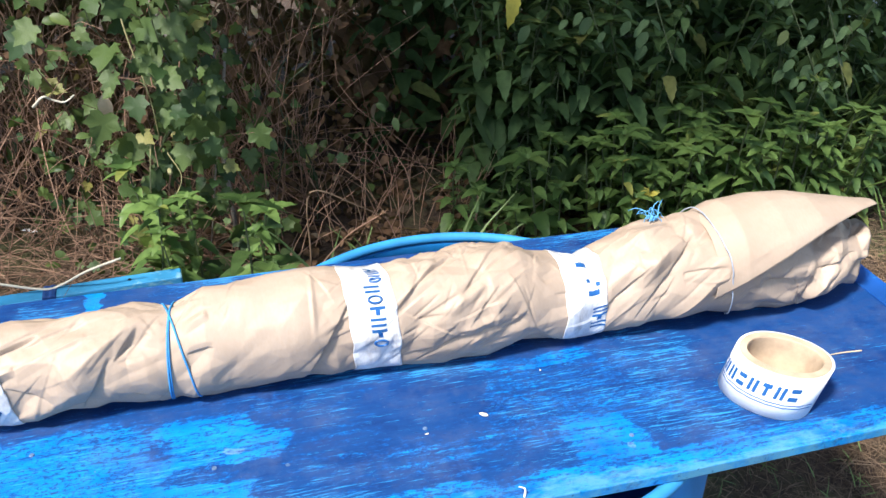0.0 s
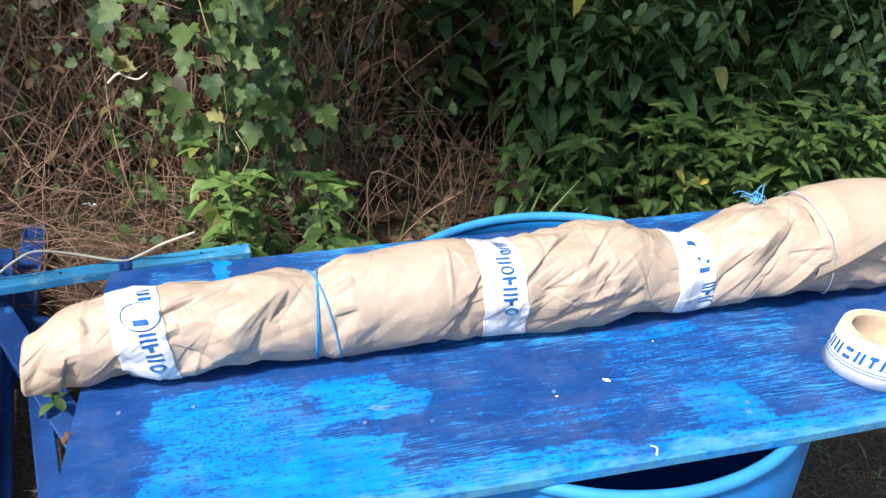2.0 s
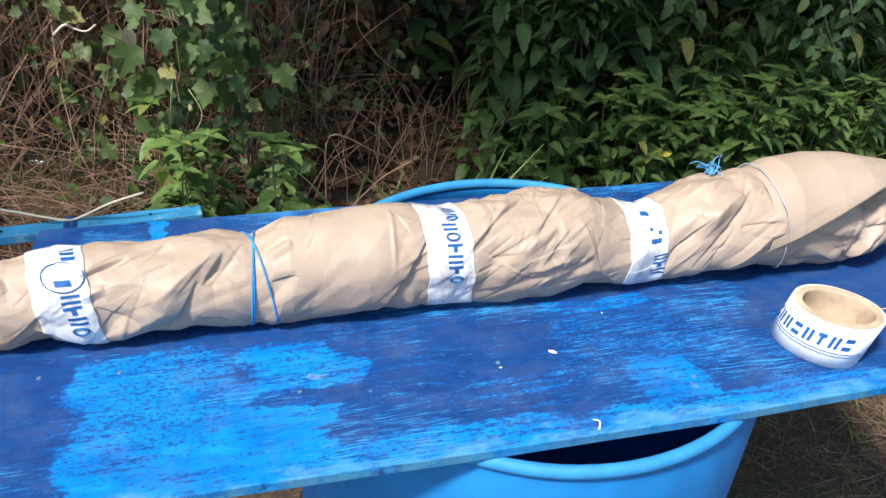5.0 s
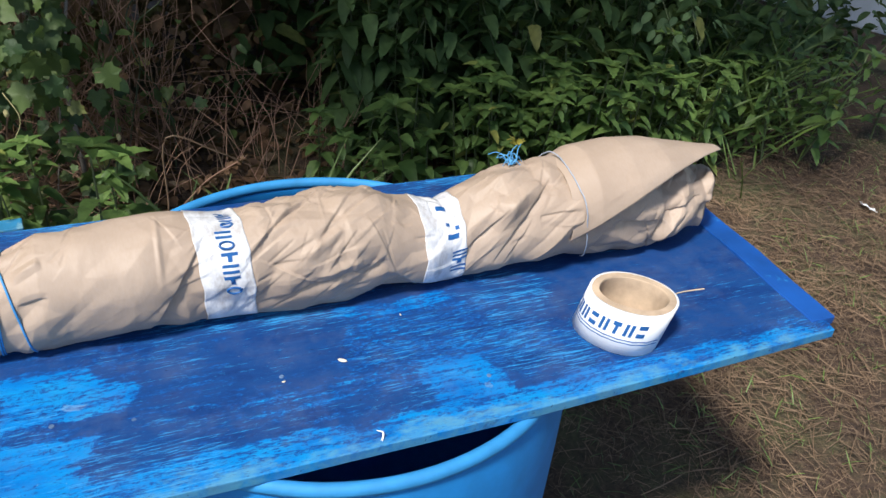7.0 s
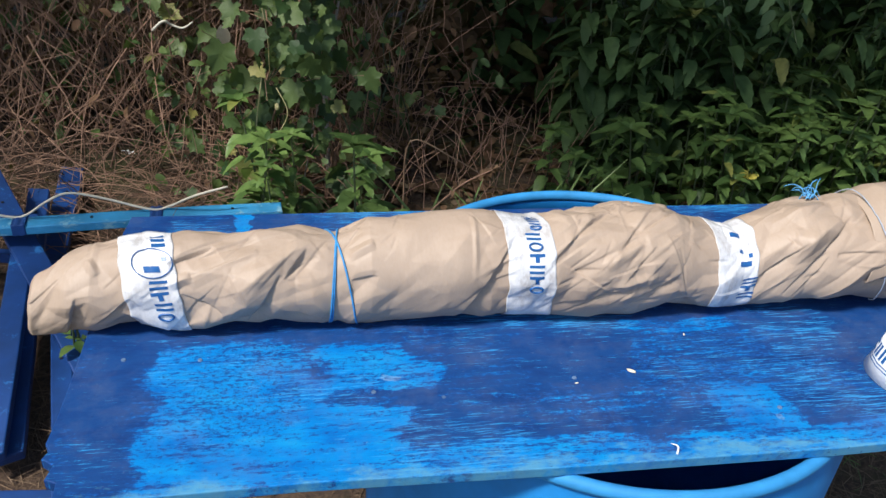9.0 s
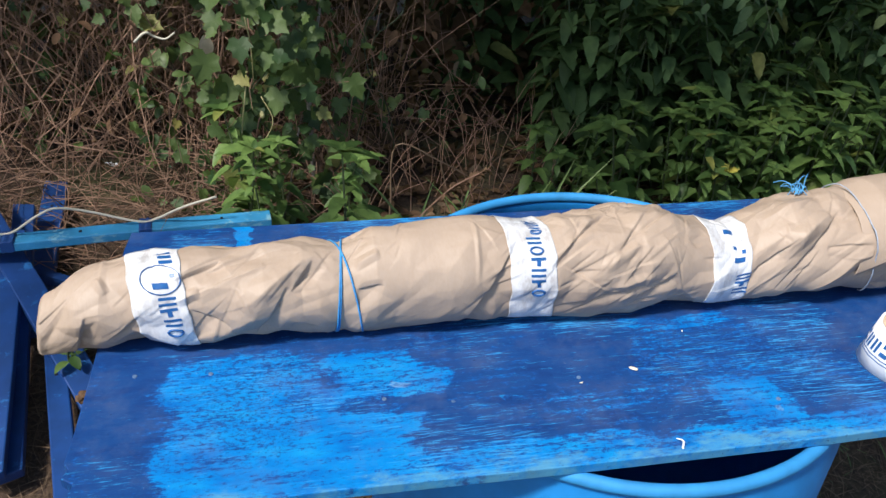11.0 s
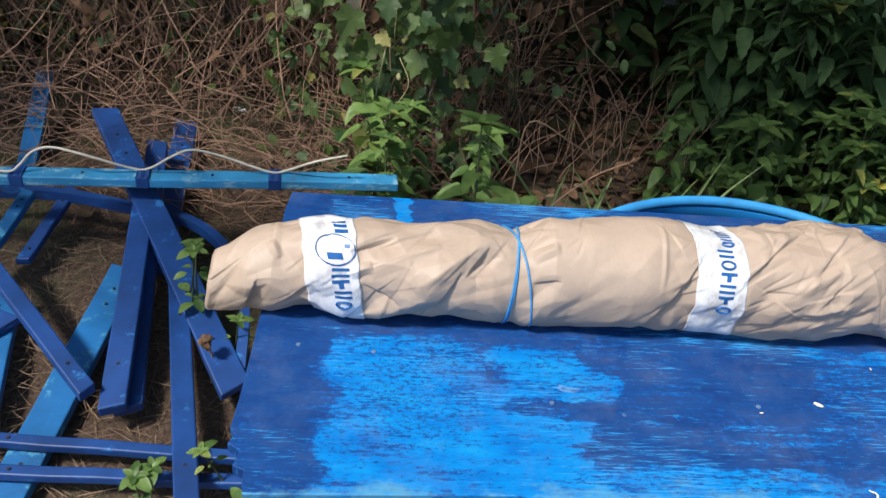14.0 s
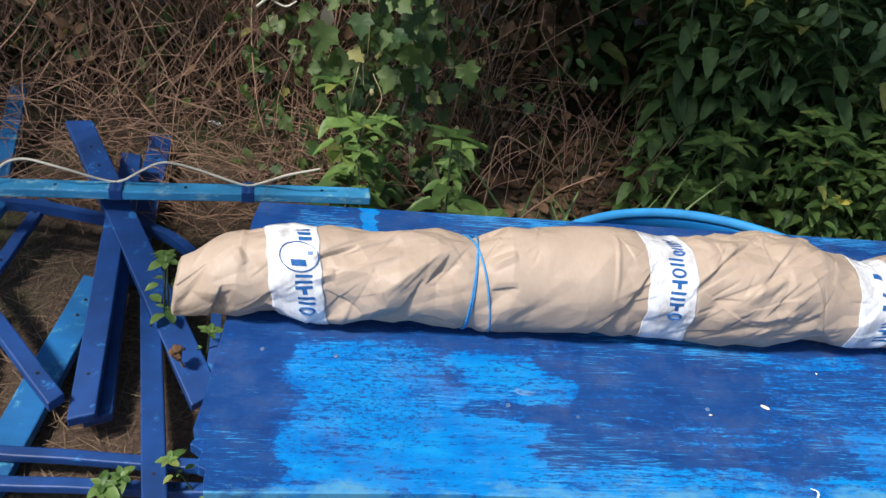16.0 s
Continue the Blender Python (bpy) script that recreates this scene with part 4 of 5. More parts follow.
def fast_mesh(name, verts, tris, mat):
    me = bpy.data.meshes.new(name)
    me.vertices.add(len(verts))
    me.vertices.foreach_set("co", np.ascontiguousarray(verts, dtype=np.float32).ravel())
    n = len(tris)
    me.loops.add(3 * n)
    me.loops.foreach_set("vertex_index", np.ascontiguousarray(tris, dtype=np.int32).ravel())
    me.polygons.add(n)
    me.polygons.foreach_set("loop_start", np.arange(0, 3 * n, 3, dtype=np.int32))
    me.materials.append(mat)
    me.update(calc_edges=True)
    me.validate()
    return me


def stem_line(rng, height, lean, wob=0.03):
    pts = [Vector((0, 0, 0))]
    d = Vector((rng.uniform(-lean, lean), rng.uniform(-lean, lean), 1)).normalized()
    n = max(4, int(height / 0.05))
    for _ in range(n):
        pts.append(pts[-1] + d * (height / n))
        d = (d + Vector((rng.uniform(-wob, wob), rng.uniform(-wob, wob), 0)) * 2).normalized()
    return pts


def plant_variant(rng, name, kind, height, leaf, mat, stem_mat, label, category, group, spacing=0.05):
    """An upright herb: a stem with leaves in crossed pairs, larger in the middle, a tuft on top."""
    p = thing(name, label, category, group)
    line = stem_line(rng, height, 0.18)
    part("stem", tube(line, 0.0035, 5, 0.0015), stem_mat, p)
    items = []
    total, k = 0.06, 0
    while total < height:
        f = total / height * (len(line) - 1)
        i = min(int(f), len(line) - 2)
        q = line[i].lerp(line[i + 1], f - i)
        a = k * 1.571 + rng.uniform(-0.3, 0.3)
        grow = leaf * (0.55 + 0.55 * math.sin(math.pi * min(1, total / height + 0.12))) * rng.uniform(0.8, 1.15)
        for s in (0, math.pi):
            w = a + s + rng.uniform(-0.2, 0.2)
            up = rng.uniform(-0.60, 0.22)
            d = (math.cos(w), math.sin(w), up)
            if rng.random() < 0.93:
                items.append((tuple(q + Vector((d[0], d[1], 0.3)) * 0.012), d, (0.1 * rng.uniform(-1, 1), 0.1 * rng.uniform(-1, 1), 1), grow))
            if rng.random() < 0.5:
                items.append((tuple(q), (math.cos(w + 0.7), math.sin(w + 0.7), 0.5), (0, 0, 1), grow * 0.45))
        total += spacing * rng.uniform(0.8, 1.2)
        k += 1
    for j in range(8):   # spreading rosette on top
        w = j * 2.4 + rng.uniform(-0.2, 0.2)
        items.append((tuple(line[-1]), (math.cos(w), math.sin(w), 0.15 + 0.09 * j), (0, 0, 1), leaf * (0.95 - 0.085 * j) * rng.uniform(0.85, 1.1)))
    v, f = place_leaves(kind, items)
    part("leaves", fast_mesh("leaves", v, f, mat), mat, p)
    return p


def scatter(variants, rng, spots, size=(0.85, 1.2), tilt=9):
    used = set()
    for x, y, z in spots:
        v = rng.choice(variants)
        m = pose(x, y, z, rng.uniform(-tilt, tilt), rng.uniform(-tilt, tilt), rng.uniform(0, 360))
        s = rng.uniform(*size)
        if v not in used:
            used.add(v)
            v.matrix_basis = m @ Matrix.Scale(s, 4)
            continue
        ob = copy_thing(v, m)
        ob.scale = (s, s, s)
    for v in variants:
        if v not in used:
            v.matrix_basis = pose(1.6, 2.2, GROUND)


def hedge():
    rng = random.Random(11)
    lab = "leafy green nettle with toothed pointed leaves in the hedge"
    tall = [plant_variant(rng, "nettle", "nettle", rng.uniform(0.34, 0.74), rng.uniform(0.082, 0.108), NETTLE, STEM, lab, "plant", "nettles in the hedge", 0.042) for _ in range(8)]
    low = [plant_variant(rng, "nettle", "nettle", rng.uniform(0.22, 0.42), rng.uniform(0.055, 0.075), LIT_GREEN, STEM, "low nettle at the hedge's foot, green lightened as if in sun", "plant", "low nettles", 0.030) for _ in range(7)]
    spots = []
    while len(spots) < 92:   # in clumps, with dark hollows between
        x = 0.92 + 1.6 * rng.random() ** 0.9
        y = 1.55 + 0.10 * max(0, x - 1.6) + rng.random() ** 1.4 * 0.7
        if noise.noise((x * 3.1, 4.0, y * 0.8)) > -0.06:
            spots.append((x, y, GROUND))
    for _ in range(10):
        spots.append((rng.uniform(2.3, 2.8), rng.uniform(1.6, 2.3), GROUND))
    scatter(tall, rng, spots)
    spots = []
    for _ in range(84):
        x = rng.triangular(0.95, 2.45, 1.6)
        spots.append((x, 1.24 + abs(rng.gauss(0, 0.13)) + 0.12 * max(0, x - 1.7), GROUND))
    for _ in range(6):
        spots.append((rng.uniform(0.02, 0.38), rng.uniform(1.18, 1.42), GROUND))
    for _ in range(4):
        spots.append((rng.uniform(0.6, 1.05), rng.uniform(1.12, 1.5), GROUND))
    spots += [(0.34, 0.80, GROUND + 0.02), (0.40, 0.86, GROUND + 0.04), (0.46, 0.78, GROUND), (0.30, 0.95, GROUND)]
    for _ in range(14):
        spots.append((rng.uniform(2.3, 3.0), rng.uniform(1.25, 1.6), GROUND))
    for _ in range(10):
        spots.append((rng.uniform(-1.6, -0.5), rng.uniform(1.9, 2.3), GROUND))
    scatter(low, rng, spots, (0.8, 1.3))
    sprigs = [plant_variant(rng, "weed_sprig", "oval", 0.24, 0.036, LIT_GREEN, STEM, "small green weed growing between the pickets", "plant", "weeds by the board", 0.07) for _ in range(2)]
    scatter(sprigs, rng, [(-0.25, 0.86, GROUND), (-0.225, 0.83, GROUND - 0.02), (-0.16, 0.775, GROUND - 0.09), (-0.255, 0.405, GROUND - 0.13), (-0.23, 0.39, GROUND - 0.15), (-0.07, 0.45, GROUND - 0.05), (0.30, 0.02, GROUND - 0.05)], (0.85, 1.1))


hedge()


def stuff(name, geo, mat, label, category):
    return tagged(part(name, geo, mat), label, category, "", "stuff")


def thicket():
    """The dark inside of the hedge, an unseen crown and boughs added to shade it, and the vine that hangs in it."""
    rng = random.Random(5)
    items = []
    for _ in range(8500):
        x, y = 0.75 + (2.1 if rng.random() < 0.93 else 2.9) * rng.random() ** 0.85, 2.0 + rng.random() ** 1.2 * 1.4
        z = GROUND + rng.random() * 1.9
        a = rng.uniform(0, 6.28)
        items.append(((x, y, z), (math.cos(a), math.sin(a) - 0.4, rng.uniform(-0.7, 0.3)), (rng.gauss(0, 0.3), rng.gauss(-0.3, 0.3), 1), rng.uniform(0.07, 0.12)))
    v, f = place_leaves("nettle", items)
    stuff("hedge_thicket", fast_mesh("hedge_thicket", v, f, NETTLE), NETTLE, "dense dark green leaves deep inside the hedge", "hedge")
    # crown of leaves added higher than the view reaches, to darken the hedge
    items = []
    for _ in range(5200):
        x = rng.uniform(-2.8, 4.5)
        y = rng.uniform(1.55, 3.4)
        z = rng.uniform(0.95, 2.3) + 0.2 * math.sin(x * 3)
        a = rng.uniform(0, 6.28)
        items.append(((x, y, z), (math.cos(a), math.sin(a), rng.uniform(-0.8, 0.1)), (rng.gauss(0, 0.3), rng.gauss(0, 0.3), 1), rng.uniform(0.08, 0.13)))
    v, f = place_leaves("oval", items)
    stuff("hedge_crown", fast_mesh("hedge_crown", v, f, SHRUB), SHRUB, "unseen leaf crown added out of view to darken the hedge below", "hedge")
    items = []
    for _ in range(1500):
        x, y = rng.uniform(2.45, 3.7), rng.uniform(1.75, 2.9)
        z = GROUND + rng.random() * 0.6
        if noise.noise((x * 3.3, y * 3.3, z * 4.0)) < -0.12 or y < 1.75 + 0.25 * (x - 2.45) - 0.2:
            continue
        a = rng.uniform(0, 6.28)
        items.append(((x, y, z), (math.cos(a), math.sin(a), rng.uniform(-0.7, 0.2)), (rng.gauss(0, 0.3), rng.gauss(-0.3, 0.3), 1), rng.uniform(0.05, 0.10)))
    v, f = place_leaves("oval", items)
    stuff("end_shrub", fast_mesh("end_shrub", v, f, SHRUB), SHRUB, "loose grey-green shrub before the pale slab", "shrub")
    # leafy boughs added above the view, unseen, to keep the hedge in broken shade
    kx, ky = -math.sin(_a) / math.tan(_e), -math.cos(_a) / math.tan(_e)   # the way the sunlight falls
    items = []
    while len(items) < 5800:
        x, y, z = rng.uniform(-3.6, 4.2), rng.uniform(-0.3, 3.0), rng.uniform(1.75, 2.7)
        xs = x + (kx - 0.453) * 2.37
        # trimmed to let sun onto the board, the low plants and the vine
        edge = (1.28 if x + kx * 2.37 > 0.95 else 0.98) - ky * 2.37
        gap = math.hypot((x - 0.26 + kx * (z - 0.08)) * 0.9, y - 1.50 + ky * (z - 0.08)) < 0.40
        hole = -0.9 if -0.75 < xs < 0.8 else (-0.5 if xs < -1.75 else (0.06 if xs < -0.75 else -0.3))
        if noise.noise((x * 1.7 + 4, y * 1.7, z)) < hole or y < edge + 0.1 * math.sin(x * 9) or gap:
            continue
        a = rng.uniform(0, 6.28)
        items.append(((x, y, z), (math.cos(a), math.sin(a), rng.uniform(-0.6, 0.2)), (rng.gauss(0, 0.3), rng.gauss(0, 0.3), 1), rng.uniform(0.10, 0.16)))
    v, f = place_leaves("oval", items)
    stuff("tree_boughs", fast_mesh("tree_boughs", v, f, SHRUB), SHRUB, "unseen leafy boughs added above the view to shade the hedge", "tree")
    # dry stems: a tangled brown mass on the left, thinner in the middle
    pieces = []
    for _ in range(1600):
        x = rng.choice((rng.uniform(-1.8, 0.1), rng.uniform(-1.6, 0.55)))
        y = 1.64 + rng.random() * 0.6 - 0.08 * (x > 0)
        p = Vector((x, y, GROUND + rng.random() ** 1.5 * 0.5))
        d = Vector((rng.gauss(0, 0.35), rng.gauss(-0.1, 0.25), rng.uniform(0.4, 1.2) * rng.choice((1, 1, 1, -0.4)))).normalized()
        pts = [p]
        for _k in range(6):
            pts.append(pts[-1] + d * rng.uniform(0.05, 0.11))
            d = (d + Vector((rng.gauss(0, 0.16), rng.gauss(0, 0.14), rng.gauss(-0.10, 0.18)))).normalized()
        pts = [q for q in pts if q.z > GROUND]
        if len(pts) > 3:
            pieces.append(tube(pts, rng.choice((0.0009, 0.0012, 0.0015, 0.0024)), 4, 0.0006))
    for _ in range(700):   # brown stalks sloping down before the tangle
        x, u = rng.uniform(-1.1, 0.18), rng.random()
        p = Vector((x, 1.72 - 0.42 * u, GROUND + 0.01 + 0.30 * (1 - u) ** 1.5 * rng.random()))
        d = Vector((rng.gauss(0.25, 0.6), rng.gauss(-0.3, 0.4), rng.gauss(0.15, 0.35))).normalized()
        pts = [p]
        for _k in range(4):
            pts.append(pts[-1] + d * rng.uniform(0.03, 0.08))
            d = (d + Vector((rng.gauss(0, 0.12), rng.gauss(0, 0.12), rng.gauss(-0.1, 0.1)))).normalized()
        pts = [q for q in pts if q.z > GROUND]
        if len(pts) > 2:
            pieces.append(tube(pts, rng.choice((0.001, 0.0014, 0.002)), 4, 0.0008))
    for _ in range(60):
        pts = [Vector((rng.gauss(0.36, 0.20), rng.uniform(1.66, 2.0), GROUND + rng.uniform(0, 0.9)))]
        d = Vector((rng.gauss(0, 0.3), rng.gauss(0, 0.2), rng.choice((-1, 1)))).normalized()
        for _k in range(7):
            pts.append(pts[-1] + d * rng.uniform(0.03, 0.08))
            d = (d + Vector((rng.gauss(0, 0.22), rng.gauss(0, 0.15), rng.gauss(0, 0.2)))).normalized()
        if min(q.z for q in pts) > GROUND:
            pieces.append(tube(pts, rng.uniform(0.001, 0.002), 4, 0.0008))
    for _ in range(110):   # thin dead stalks standing under the shrubs
        p = Vector((rng.uniform(0.3, 1.0), rng.uniform(1.35, 1.95), GROUND))
        d = Vector((rng.gauss(0, 0.3), rng.gauss(0, 0.2), 1)).normalized()
        pts = [p]
        for _k in range(5):
            pts.append(pts[-1] + d * rng.uniform(0.03, 0.09))
            d = (d + Vector((rng.gauss(0, 0.2), rng.gauss(0, 0.15), rng.gauss(-0.1, 0.15)))).normalized()
        pts = [q for q in pts if q.z >= GROUND]
        if len(pts) > 2:
            pieces.append(tube(pts, rng.uniform(0.001, 0.0018), 4, 0.0007))
    stuff("dry_stems", joined(pieces), DRY_STEM, "tangle of dry brown stems in the hedge", "dry stems")
    # dead leaves caught in it
    items = []
    for _ in range(1700):
        x = rng.uniform(-1.7, 0.8)
        items.append(((x, rng.uniform(1.6, 2.2), GROUND + rng.random() * 0.9), (rng.gauss(0, 1), rng.gauss(0, 1), rng.gauss(-0.5, 0.6)), (rng.gauss(0, 1), rng.gauss(0, 1), 1), rng.uniform(0.02, 0.05)))
    for _ in range(1100):   # fallen leaves under the shrubs
        a = rng.uniform(0, 6.28)
        items.append(((rng.uniform(0.15, 1.3), rng.uniform(0.95, 2.1), GROUND + rng.random() * 0.02), (math.cos(a), math.sin(a), rng.uniform(0, 0.4)), (rng.gauss(0, 0.4), rng.gauss(0, 0.4), 1), rng.uniform(0.025, 0.06)))
    v, f = place_leaves("oval", items)
    stuff("dead_leaves", fast_mesh("dead_leaves", v, f, DEAD_LEAF), DEAD_LEAF, "withered brown leaves among dry stems", "dead leaves")
    # small creeper leaves all through the tangle
    items = []
    for _ in range(2700):
        x = rng.uniform(-1.8, 0.75)
        y = rng.uniform(1.5, 2.1) if x > -0.2 else rng.uniform(1.75, 2.3)
        z = GROUND + rng.random() ** (0.8 if x > -0.2 else 0.6) * 0.95
        if noise.noise((x * 4, y * 3, z * 4)) < (-0.05 if x < 0.32 else 0.22):
            continue
        a = rng.gauss(-1.57, 0.9)
        items.append(((x, y, z), (math.cos(a), math.sin(a) * 0.7, rng.uniform(-0.9, 0.3)), (rng.gauss(0, 0.5), rng.gauss(-0.5, 0.5), 1), rng.uniform(0.02, 0.05)))
    v, f = place_leaves("oval", items)
    stuff("creeper_leaves", fast_mesh("creeper_leaves", v, f, VINE), VINE, "small green creeper leaves in the tangle", "creeper")
    # backing of old leaves behind the tangle
    items = []
    for _ in range(8500):
        x = rng.uniform(-3.0, 1.3)
        items.append(((x, rng.uniform(2.1, 3.0), GROUND + rng.random() * 1.7), (rng.gauss(0, 1), rng.gauss(-0.3, 1), rng.gauss(-0.5, 0.5)), (rng.gauss(0, 0.4), rng.gauss(0, 0.4), 1), rng.uniform(0.06, 0.13)))
    v, f = place_leaves("oval", items)
    stuff("hedge_backing", fast_mesh("hedge_backing", v, f, DEAD_LEAF), DEAD_LEAF, "brownish dark undergrowth behind the dry stems", "undergrowth")


thicket()


def loose_leaves(kind, items, mat, parent):
    """Each leaf an object of its own on one shared mesh."""
    v, f = SHAPES[kind]
    me = fast_mesh("leaf", v, f, mat)
    for base, d, up, ln in items:
        d = Vector(d).normalized()
        s = d.cross(Vector(up)).normalized()
        u = s.cross(d)
        ob = new("leaf", me)
        ob.parent = parent
        m = Matrix((s, d, u)).transposed().to_4x4()
        ob.matrix_basis = Matrix.Translation(base) @ m @ Matrix.Scale(ln, 4)


def vine(x, y, spread, height, leaf, count, seed):
    """A climbing plant hanging as a curtain: twisting stems and lobed leaves."""
    rng = random.Random(seed)
    p = thing("climbing_vine", "sunlit yellow-green climbing vine with lobed leaves", "vine", "vines", (x, y, GROUND))
    lines = []
    for k in range(5):
        c = [Vector((rng.uniform(-0.5, 0.5) * spread, rng.uniform(0, 0.1), 0))]
        while c[-1].z < height:
            c.append(c[-1] + Vector((rng.gauss(0, 0.04), rng.gauss(0, 0.03), rng.uniform(0.06, 0.12))))
        lines.append(curve_points(c, 4))
        part("stem", tube(lines[-1], 0.0028, 5, 0.0012), STEM if k % 2 else DRY_STEM, p)
    items = []
    for _ in range(count):
        q = rng.choice(rng.choice(lines))
        a = rng.gauss(-1.57, 0.9)
        off = Vector((rng.gauss(0, 0.3) * spread, -abs(rng.gauss(0, 0.06)), rng.gauss(0, 0.03)))
        items.append((tuple(q + off), (math.cos(a) * 0.8, math.sin(a) * 0.6, rng.uniform(-1.2, 0.1)), (rng.gauss(0, 0.6), -0.9 + rng.gauss(0, 0.4), 0.7 + rng.gauss(0, 0.5)), leaf * rng.choice((0.5, 0.7, 0.9, 1.1, 1.4)) * rng.uniform(0.8, 1.2)))
    if count > 150:
        loose_leaves("lobed", items, VINE, p)
        return
    v, f = place_leaves("lobed", items)
    part("leaves", fast_mesh("leaves", v, f, VINE), VINE, p)


vine(0.20, 1.46, 0.20, 1.05, 0.048, 290, 2)
vine(0.0, 1.56, 0.20, 1.0, 0.042, 230, 3)
vine(0.46, 1.66, 0.2, 0.8, 0.038, 45, 8)
vine(-0.75, 1.95, 0.5, 0.9, 0.035, 110, 12)


def shrub_branch(seed, base, tip, count, leaf):
    rng = random.Random(seed)
    b, t = Vector(base), Vector(tip)
    p = thing("shrub_branch", "overhanging grey-green shrub branch with oval leaves", "branch", "shrub branches", base)
    mid = (t - b) * 0.5 + Vector((0, 0, 0.08))
    line = curve_points([Vector((0, 0, 0)), mid, t - b], 8)
    part("twig", tube(line, 0.0022, 5, 0.0010), STEM, p)
    items = []
    for k in range(count):
        i = int((0.25 + 0.75 * k / count) * (len(line) - 1))
        d = (line[min(i + 1, len(line) - 1)] - line[max(0, i - 1)]).normalized()
        side = d.cross(Vector((0, -1, 0.3))).normalized() * (1 if k % 2 else -1)
        q = line[i] + side * abs(rng.gauss(0, 0.05)) + Vector((rng.gauss(0, 0.03), rng.gauss(0, 0.04), rng.gauss(0, 0.03)))
        items.append((tuple(q), tuple(side + d * 0.6 + Vector((0, 0, rng.uniform(-0.5, 0.1)))), (0, -0.5, 1), leaf * rng.uniform(0.7, 1.2)))
    loose_leaves("oval", items, SHRUB, p)


for k, (b, t) in enumerate((((1.25, 1.9, 1.1), (1.33, 1.15, 0.46)), ((1.0, 1.8, 1.1), (1.15, 1.15, 0.50)), ((1.7, 1.9, 0.9), (1.80, 1.17, 0.32)), ((1.5, 1.8, 1.15), (1.55, 1.2, 0.58)),
                            ((2.0, 1.9, 0.8), (1.95, 1.25, 0.27)), ((0.7, 1.9, 1.1), (0.85, 1.3, 0.55)), ((2.3, 2.1, 0.9), (2.3, 1.45, 0.35)), ((1.85, 2.0, 1.1), (1.75, 1.3, 0.55)))):
    shrub_branch(40 + k, b, t, 62, 0.038)


def litter():
    """Straw and grass on the ground."""
    rng = random.Random(9)

    def blades(count, where, lengths, flat, name, mat, label, category, kind="straw"):
        items = []
        while len(items) < count:
            x, y = where()
            a = rng.uniform(0, 6.28)
            items.append(((x, y, GROUND + rng.uniform(0.0, 0.02)), (math.cos(a), math.sin(a), rng.uniform(*flat)), (rng.gauss(0, 0.5), rng.gauss(0, 0.5), 1), rng.uniform(*lengths)))
        v, f = place_leaves(kind, items)
        stuff(name, fast_mesh(name, v, f, mat), mat, label, category)
    blades(9000, lambda: (rng.uniform(-1.5, 0.3), rng.uniform(0.2, 1.75)), (0.02, 0.08), (0.0, 0.35), "straw_litter", STRAW, "dry straw strewn over the soil", "straw")
    blades(36000, lambda: (rng.uniform(1.0, 3.4), rng.uniform(-0.6, 1.6)), (0.010, 0.036), (0.0, 0.6), "dry_grass", STRAW, "flattened dry grass beside the board", "dry grass", "blade")
    blades(9000, lambda: (rng.triangular(1.1, 3.0, 1.5), rng.triangular(0.0, 1.6, 1.1)), (0.03, 0.11), (0.0, 0.35), "long_straw", STRAW, "long golden dry grass stalks lying on the soil", "dry grass")
    blades(5000, lambda: (rng.uniform(0.9, 4.2), rng.uniform(-0.8, 2.0)), (0.02, 0.06), (0.2, 1.4), "green_grass", GRASS, "short green grass among dry stalks", "grass", "blade")
    blades(800, lambda: (rng.gauss(2.35, 0.25), rng.gauss(1.8, 0.2)), (0.2, 0.45), (0.6, 2.5), "tall_grass", GRASS, "tall green grass at the hedge's end", "grass")


litter()


